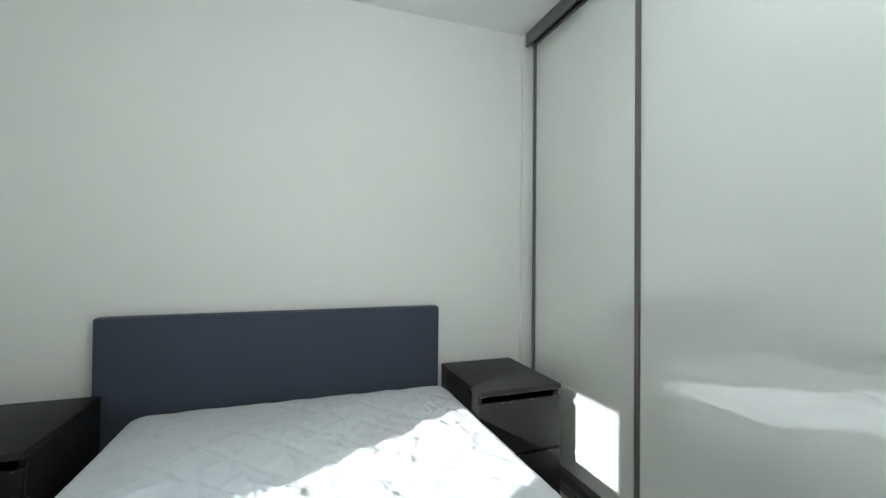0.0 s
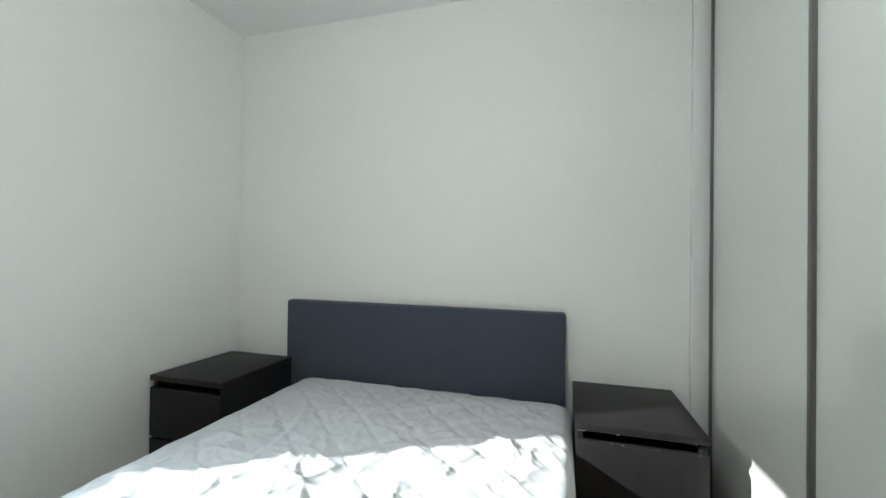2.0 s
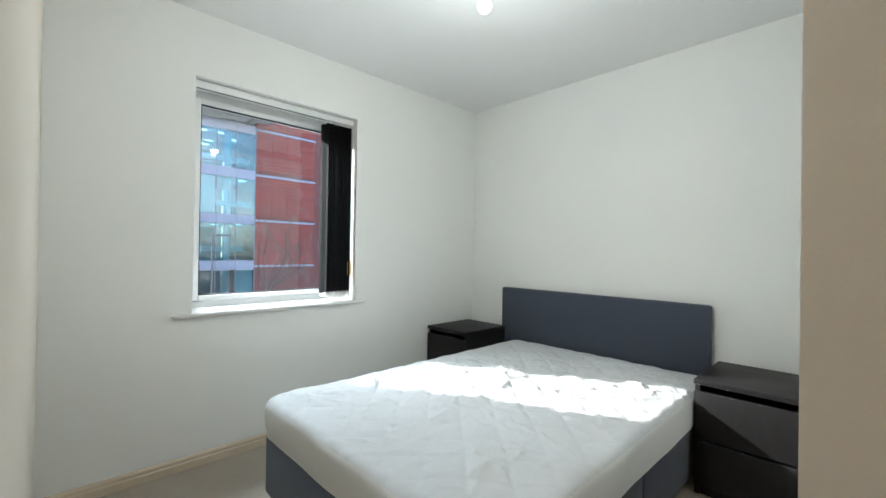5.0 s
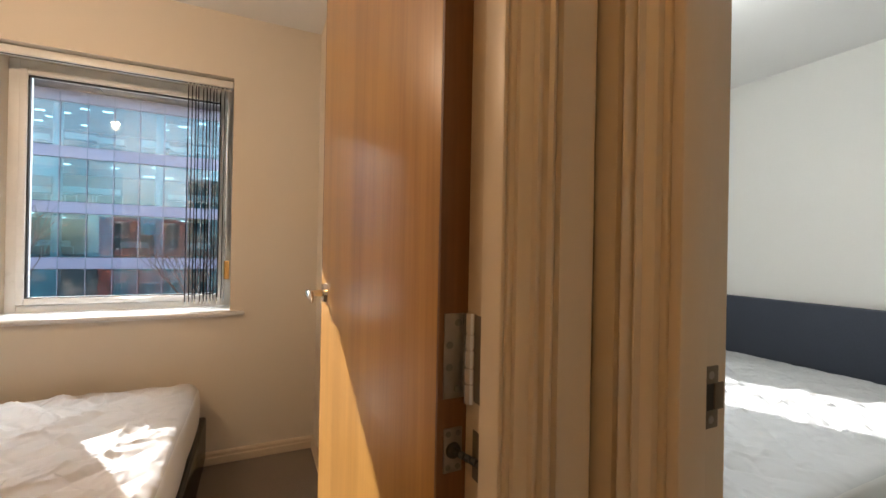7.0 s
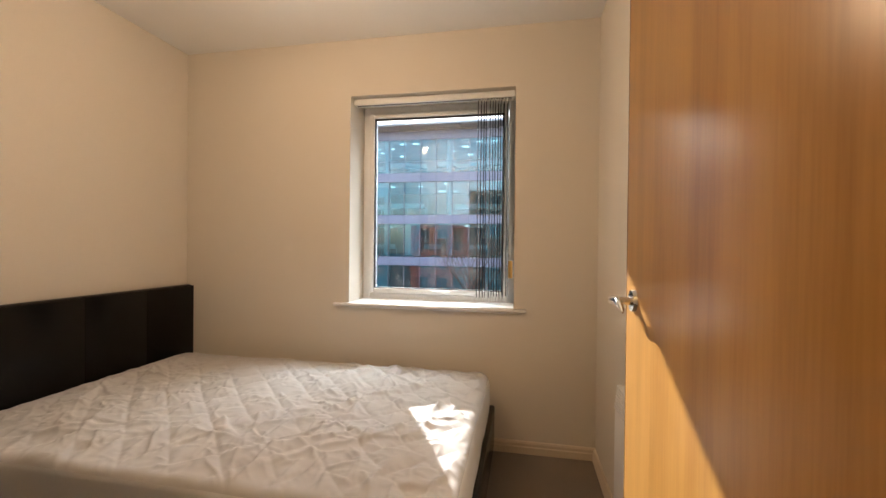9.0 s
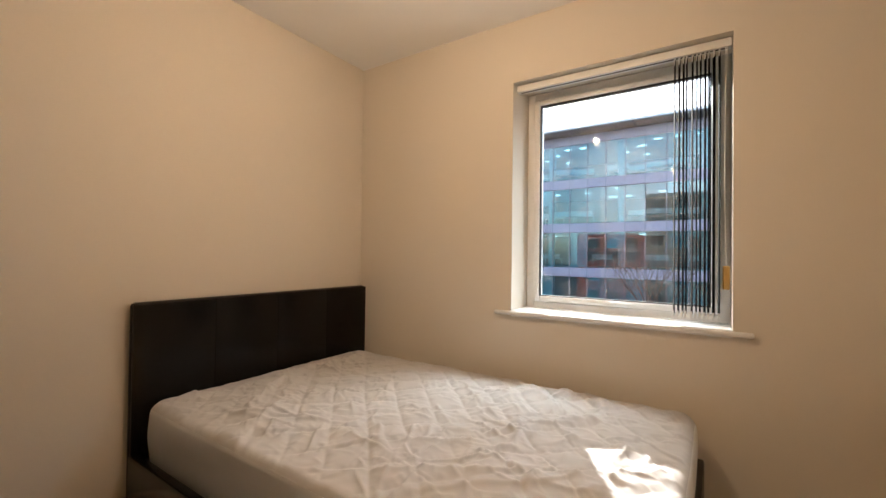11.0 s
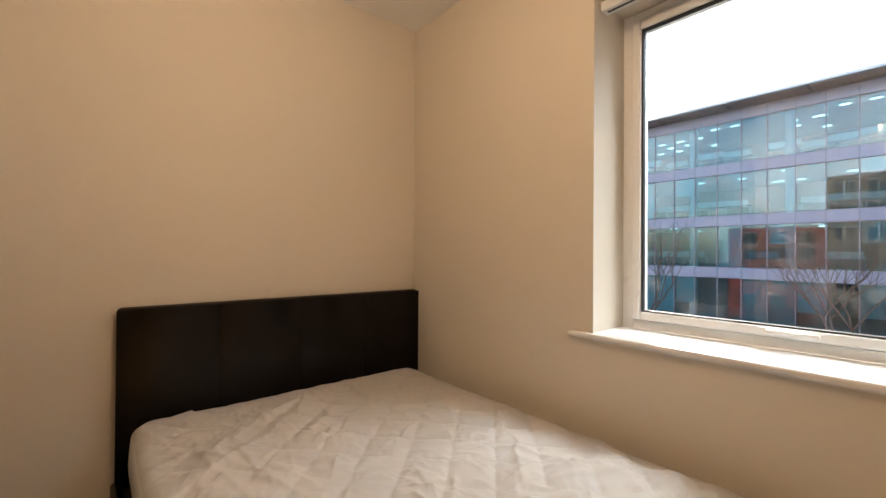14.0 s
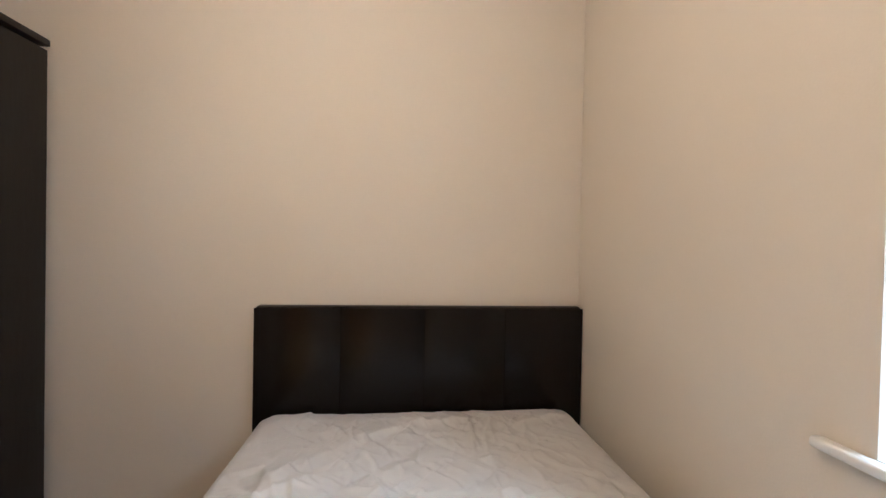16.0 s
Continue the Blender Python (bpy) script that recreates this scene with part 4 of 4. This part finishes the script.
BAY = 1.46
Y_END = 9.7
BAYS = 32
Y_LOW = Y_END - BAYS * BAY
FLOORS = [(-3.60, -0.64), (0.14, 3.10), (3.88, 6.84), (7.62, 10.58)]
DEPTH = 9.0
opart("core", boxes(((FX - DEPTH - 0.3, Y_LOW, GROUND), (FX - DEPTH, Y_END, 11.5))), M_INNER, office, "dark mottled back wall standing for a dim office interior")
for z0, z1 in [(GROUND, -3.62)]:
    opart("base_wall", boxes(((FX - 0.5, Y_LOW, z0), (FX, Y_END, z1))), M_BRICK, office, "red brick base storey")
for i, (z0, z1) in enumerate(FLOORS):
    top = FLOORS[i + 1][0] if i < 3 else 11.4
    opart("floor_slab", boxes(((FX - DEPTH, Y_LOW, z1 + 0.05), (FX - 0.10, Y_END, top - 0.05))), M_OFFICE_WHITE, office, "pale ceiling and floor slab")
opart("floor_slab", boxes(((FX - DEPTH, Y_LOW, -3.85), (FX - 0.51, Y_END, -3.63))), M_OFFICE_WHITE)
rng = random.Random(11)


def shared(name, mesh, at, parent, scale=None):
    ob = new(name, mesh)
    ob.parent = parent
    ob.location = Vector(at) - office.location
    return ob


def mesh_of(bm, mat, name):
    me = bpy.data.meshes.new(name)
    bm.to_mesh(me)
    bm.free()
    me.materials.append(mat)
    return me


pane_mesh = mesh_of(boxes(((-0.03, -BAY / 2 + 0.03, 0.03), (-0.01, BAY / 2 - 0.03, 2.93))), M_FAC_GLASS, "pane")
span_mesh = mesh_of(boxes(((-0.08, -BAY / 2 + 0.012, 0.012), (0.02, BAY / 2 - 0.012, 0.768)), bevel=0.01), M_SPANDREL, "spandrel")
mull_mesh = mesh_of(boxes(((-0.10, -0.03, 0), (0.045, 0.03, 14.9)), bevel=0.008), M_MULLION, "mullion")
col_mesh = mesh_of(tube(bmesh.new(), (0, 0, 0), (0, 0, 3.2), 0.28, sides=16), M_OFFICE_WHITE, "column")
blind_mesh = mesh_of(boxes(((-0.02, -BAY / 2 + 0.05, 0), (0.0, BAY / 2 - 0.05, 1.0))), M_BLINDCLOTH, "roller_blind")
tube_mesh = mesh_of(boxes(((-0.09, -0.26, -0.05), (0.09, 0.26, 0.0))), M_TUBE, "strip_light")
desk_mesh = mesh_of(boxes(((-0.4, -0.9, 0.70), (0.4, 0.9, 0.74)), ((-0.38, -0.88, 0), (-0.34, -0.84, 0.7)), ((-0.38, 0.84, 0), (-0.34, 0.88, 0.7)), ((0.1, -0.85, 0.74), (0.13, 0.85, 1.15))), M_OFFICE_WHITE, "desk")
for i, (z0, z1) in enumerate(FLOORS):
    for k in range(BAYS):
        y = Y_END - (k + 0.5) * BAY
        shared("pane", pane_mesh, (FX, y, z0), office)
        shared("spandrel", span_mesh, (FX, y, z1), office)
        chance = (0.75, 0.4, 0.35, 0.0)[i]
        if rng.random() < chance:
            b = shared("roller_blind", blind_mesh, (FX - 0.22, y, 0), office)
            hgt = rng.choice((0.5, 0.8, 1.3, 2.9)) if i else rng.choice((2.0, 2.9, 2.9))
            b.scale = (1, 1, hgt)
            b.location.z = z1 - hgt - office.location.z
        if k % 4 == 1:
            shared("column", col_mesh, (FX - 1.0, y + 0.3, z0 - 0.1), office)
        if rng.random() < (0, 0.25, 0.55, 0.7)[i]:
            for _ in range(rng.choice((1, 2, 3))):
                shared("strip_light", tube_mesh, (FX - 1.5 - 1.7 * rng.randrange(4), y + rng.uniform(-0.15, 0.15), z1 + 0.04), office)
        if i and rng.random() < 0.8:
            shared("desk", desk_mesh, (FX - rng.uniform(0.8, 2.5), y, z0 + 0.0), office)
for k in range(BAYS + 1):
    shared("mullion", mull_mesh, (FX, Y_END - k * BAY, -3.61), office)

# eave canopy: a long curved blade on thin brackets
bm = bmesh.new()
prof = [(-3.0, 0.9), (0.2, 0.55), (1.2, 0.25), (1.75, -0.05), (1.8, -0.14), (1.2, 0.0), (0.2, 0.2), (-0.2, 0.0), (-3.0, 0.0)]
extrude(bm, prof, (0, 1, 0), Y_END - Y_LOW + 1.0, (FX, Y_LOW, 11.55), (1, 0, 0), (0, 0, 1))
roof = opart("roof", bm, M_EAVE, office, "pale grey metal roof with projecting eave")
for k in range(0, BAYS, 3):
    y = Y_END - k * BAY - 0.7
    bm = boxes(((FX - 0.1, y - 0.06, 11.45), (FX + 1.6, y + 0.06, 11.53)))
    opart("eave_bracket", bm, M_MULLION, roof)

# brick end block
wing = empty("brick_wing", (FX, Y_END + 3, GROUND), "red brick clad stair block at the end of the office building", "building")
winv = Matrix.Translation(-wing.location)
bm = boxes(((FX - 8, Y_END + 0.02, GROUND), (FX - 0.07, Y_END + 8, 12.1)))
bm.transform(winv)
part("core_wall", bm, M_BRICK_BACK, wing, "", False)
course = mesh_of(boxes(((-0.06, -0.645, 0.006), (0.0, 0.645, 0.294))), M_BRICK, "brick_panel")
for r in range(0, 42):
    z = -0.45 + r * 0.30
    if abs((z - 3.35) % 3.8) < 0.28:
        continue
    for c in range(4):
        ob = new("brick_panel", course)
        ob.parent = wing
        ob.location = Vector((FX, Y_END + 0.72 + c * 1.305, z)) - wing.location
for z in (-0.45, 3.35, 7.15, 10.95):
    bm = boxes(((FX - 0.06, Y_END + 0.06, z + 0.02), (FX + 0.05, Y_END + 5.3, z + 0.2)))
    bm.transform(winv)
    part("string_course", bm, M_SPANDREL, wing, "lilac grey metal band", False)

# set-back top storey with a sloping white roof edge behind the eave
attic = empty("rooftop_storey", (-39.5, 12, 11.4), "glazed set-back top storey under a sloping white roof", "building")
ainv = Matrix.Translation(-attic.location)
for n, mat, out, depth, x in (("roof", M_OFFICE_WHITE, [(8.2, 13.8), (9.2, 15.3), (22, 12.2), (22, 11.5), (9.5, 14.5), (8.8, 13.6)], 6.0, -45.0),
                              ("glazing", M_SPANDREL, [(9.0, 11.2), (9.0, 13.6), (9.6, 14.35), (21.5, 11.45), (21.5, 11.2)], 5.0, -45.2)):
    bm = bmesh.new()
    extrude(bm, out, (1, 0, 0), depth, (x, 0, 0), (0, 1, 0), (0, 0, 1))
    bm.transform(ainv)
    part(n, bm, mat, attic, "white sloping roof edge" if n == "roof" else "grey blue glazing", False)
for k in range(4):
    y = 10.4 + k * 1.9
    bm = boxes(((-40.25, y, 11.2), (-40.15, y + 0.1, 14.3 - 0.242 * (y - 9.6))))
    bm.transform(ainv)
    part("mullion", bm, M_MULLION, attic, "", False)

# the flats' own street front: brown brick round the two windows, red brick and a white block beside it
M_BROWN = material("brown_brick_front", (0.24, 0.17, 0.125), 0.85, grain=0.2, scale=9, blotch=0.15, blotch_scale=0.5)
M_WHITE_FRONT = material("white_render_front", (0.72, 0.72, 0.70), 0.85, grain=0.05, scale=4, blotch=0.06, blotch_scale=0.4)
M_DARK_PANE = material("dark_window_glass", (0.02, 0.024, 0.028), 0.15, blotch=0.2, blotch_scale=0.7)


def street_front(label, mat, y0, y1, z_top, depth, columns, rows, holes=(), balcony=False):
    """A stretch of flats: a wall with its windows, white frames and, on one, balconies."""
    root = empty("apartment_block", (-0.4, (y0 + y1) / 2, GROUND), label, "building", "flats along the street")
    binv = Matrix.Translation(-root.location)

    def bp(n, bm, m, lab="", parent=root):
        bm.transform(binv)
        return part(n, bm, m, parent, lab, False)

    bm, y = bmesh.new(), y0
    for a, b in sorted(holes):
        box(bm, (-0.40, y, GROUND), (depth, a, z_top))
        box(bm, (-0.40, a, GROUND), (depth, b, SILL_Z - 0.03))
        box(bm, (-0.40, a, HEAD_Z + 0.02), (depth, b, z_top))
        y = b
    box(bm, (-0.40, y, GROUND), (depth, y1, z_top))
    bp("wall", bm, mat)
    bp("coping", boxes(((-0.46, y0, z_top), (depth, y1, z_top + 0.12))), M_EAVE)
    for z in rows:
        for yc in columns:
            win = bp("window", boxes(((-0.425, yc - 0.8, z - 0.75), (-0.402, yc + 0.8, z + 0.75))), M_DARK_PANE, "dark window")
            bp("frame", boxes(((-0.44, yc - 0.04, z - 0.75), (-0.4255, yc + 0.04, z + 0.75)), ((-0.44, yc - 0.86, z + 0.75), (-0.402, yc + 0.86, z + 0.82)),
                              ((-0.44, yc - 0.86, z - 0.82), (-0.402, yc + 0.86, z - 0.75))), M_UPVC, "white frame", win)
            if balcony:
                bal = bp("balcony", boxes(((-1.5, yc - 1.1, z - 1.15), (-0.402, yc + 1.1, z - 1.0))), M_EAVE, "projecting balcony slab")
                bp("railing", boxes(*[((-1.48, yc - 1.08 + 0.18 * k, z - 1.0), (-1.45, yc - 1.05 + 0.18 * k, z - 0.1)) for k in range(13)],
                                    ((-1.50, yc - 1.1, z - 0.1), (-1.43, yc + 1.1, z - 0.05))), M_MULLION, "grey metal railing", bal)
    return root


street_front("brown brick apartment front with white framed windows", M_BROWN, -12.0, 0.2, 10.4, OUT - 0.002, (-10.4, -7.6), (-5.0, -2.2, 3.6, 6.4, 8.9),
             ((WIN_2[0] - 0.02, WIN_2[1] + 0.02), (WIN_1[0] - 0.02, WIN_1[1] + 0.02)))
street_front("red brick apartment block with white framed windows", M_BRICK, 0.204, 8.1, 6.9, 8.0, (2.2, 5.8), (-5.0, -2.3, 0.5, 3.2, 5.6))
street_front("white rendered apartment block with balconies", M_WHITE_FRONT, 8.104, 12.4, 10.9, 8.0, (10.0,), (-5.0, -2.0, 0.7, 3.2, 5.7, 8.2), (), True)
street_front("low red brick apartment block", M_BRICK, -22.0, -12.004, 4.6, 8.0, (-19.5, -16.5, -13.8), (-5.0, -2.0, 1.2, 3.2))


# bare street trees
def tree(at, height, seed):
    rng = random.Random(seed)
    bm = bmesh.new()

    def grow(p, way, length, r, level):
        steps = 3
        for _ in range(steps):
            q = p + way * (length / steps)
            tube(bm, p, q, r, r * 0.93, 5 if level else 8, False)
            p, r = q, r * 0.93
            way = (way + Vector((rng.uniform(-1, 1), rng.uniform(-1, 1), rng.uniform(-0.3, 0.6))) * 0.16).normalized()
        if level < 5:
            for _ in range(3 if level < 4 else 2):
                side = Vector((rng.uniform(-1, 1), rng.uniform(-1, 1), rng.uniform(0.05, 0.9))).normalized()
                grow(p, (way * 0.75 + side * 0.75).normalized(), length * rng.uniform(0.6, 0.8), r * 0.72, level + 1)

    grow(Vector((0, 0, 0)), Vector((0, 0, 1)), height * 0.30, 0.12, 0)
    ob = part("street_tree", bm, M_BARK)
    ob.location = at
    return tagged(ob, "bare winter street tree with fine grey twigs", "tree", "bare street trees")


tree((-24, 5.9, GROUND), 12.6, 3)
tree((-25, -6.6, GROUND), 11.2, 8)
tree((-22, -14.5, GROUND), 11.6, 21)

# street lamp
sl = empty("street_lamp", (-27, 5.0, GROUND), "grey steel street lamp with a flat arm", "street lamp")
part("pole", tube(bmesh.new(), (0, 0, 0), (0, 0, 9.4), 0.09, 0.06, 12), M_LAMP, sl)
part("lantern", boxes(((-0.12, 0.0, 9.32), (0.12, 1.1, 9.44)), bevel=0.03), M_LAMP, sl)
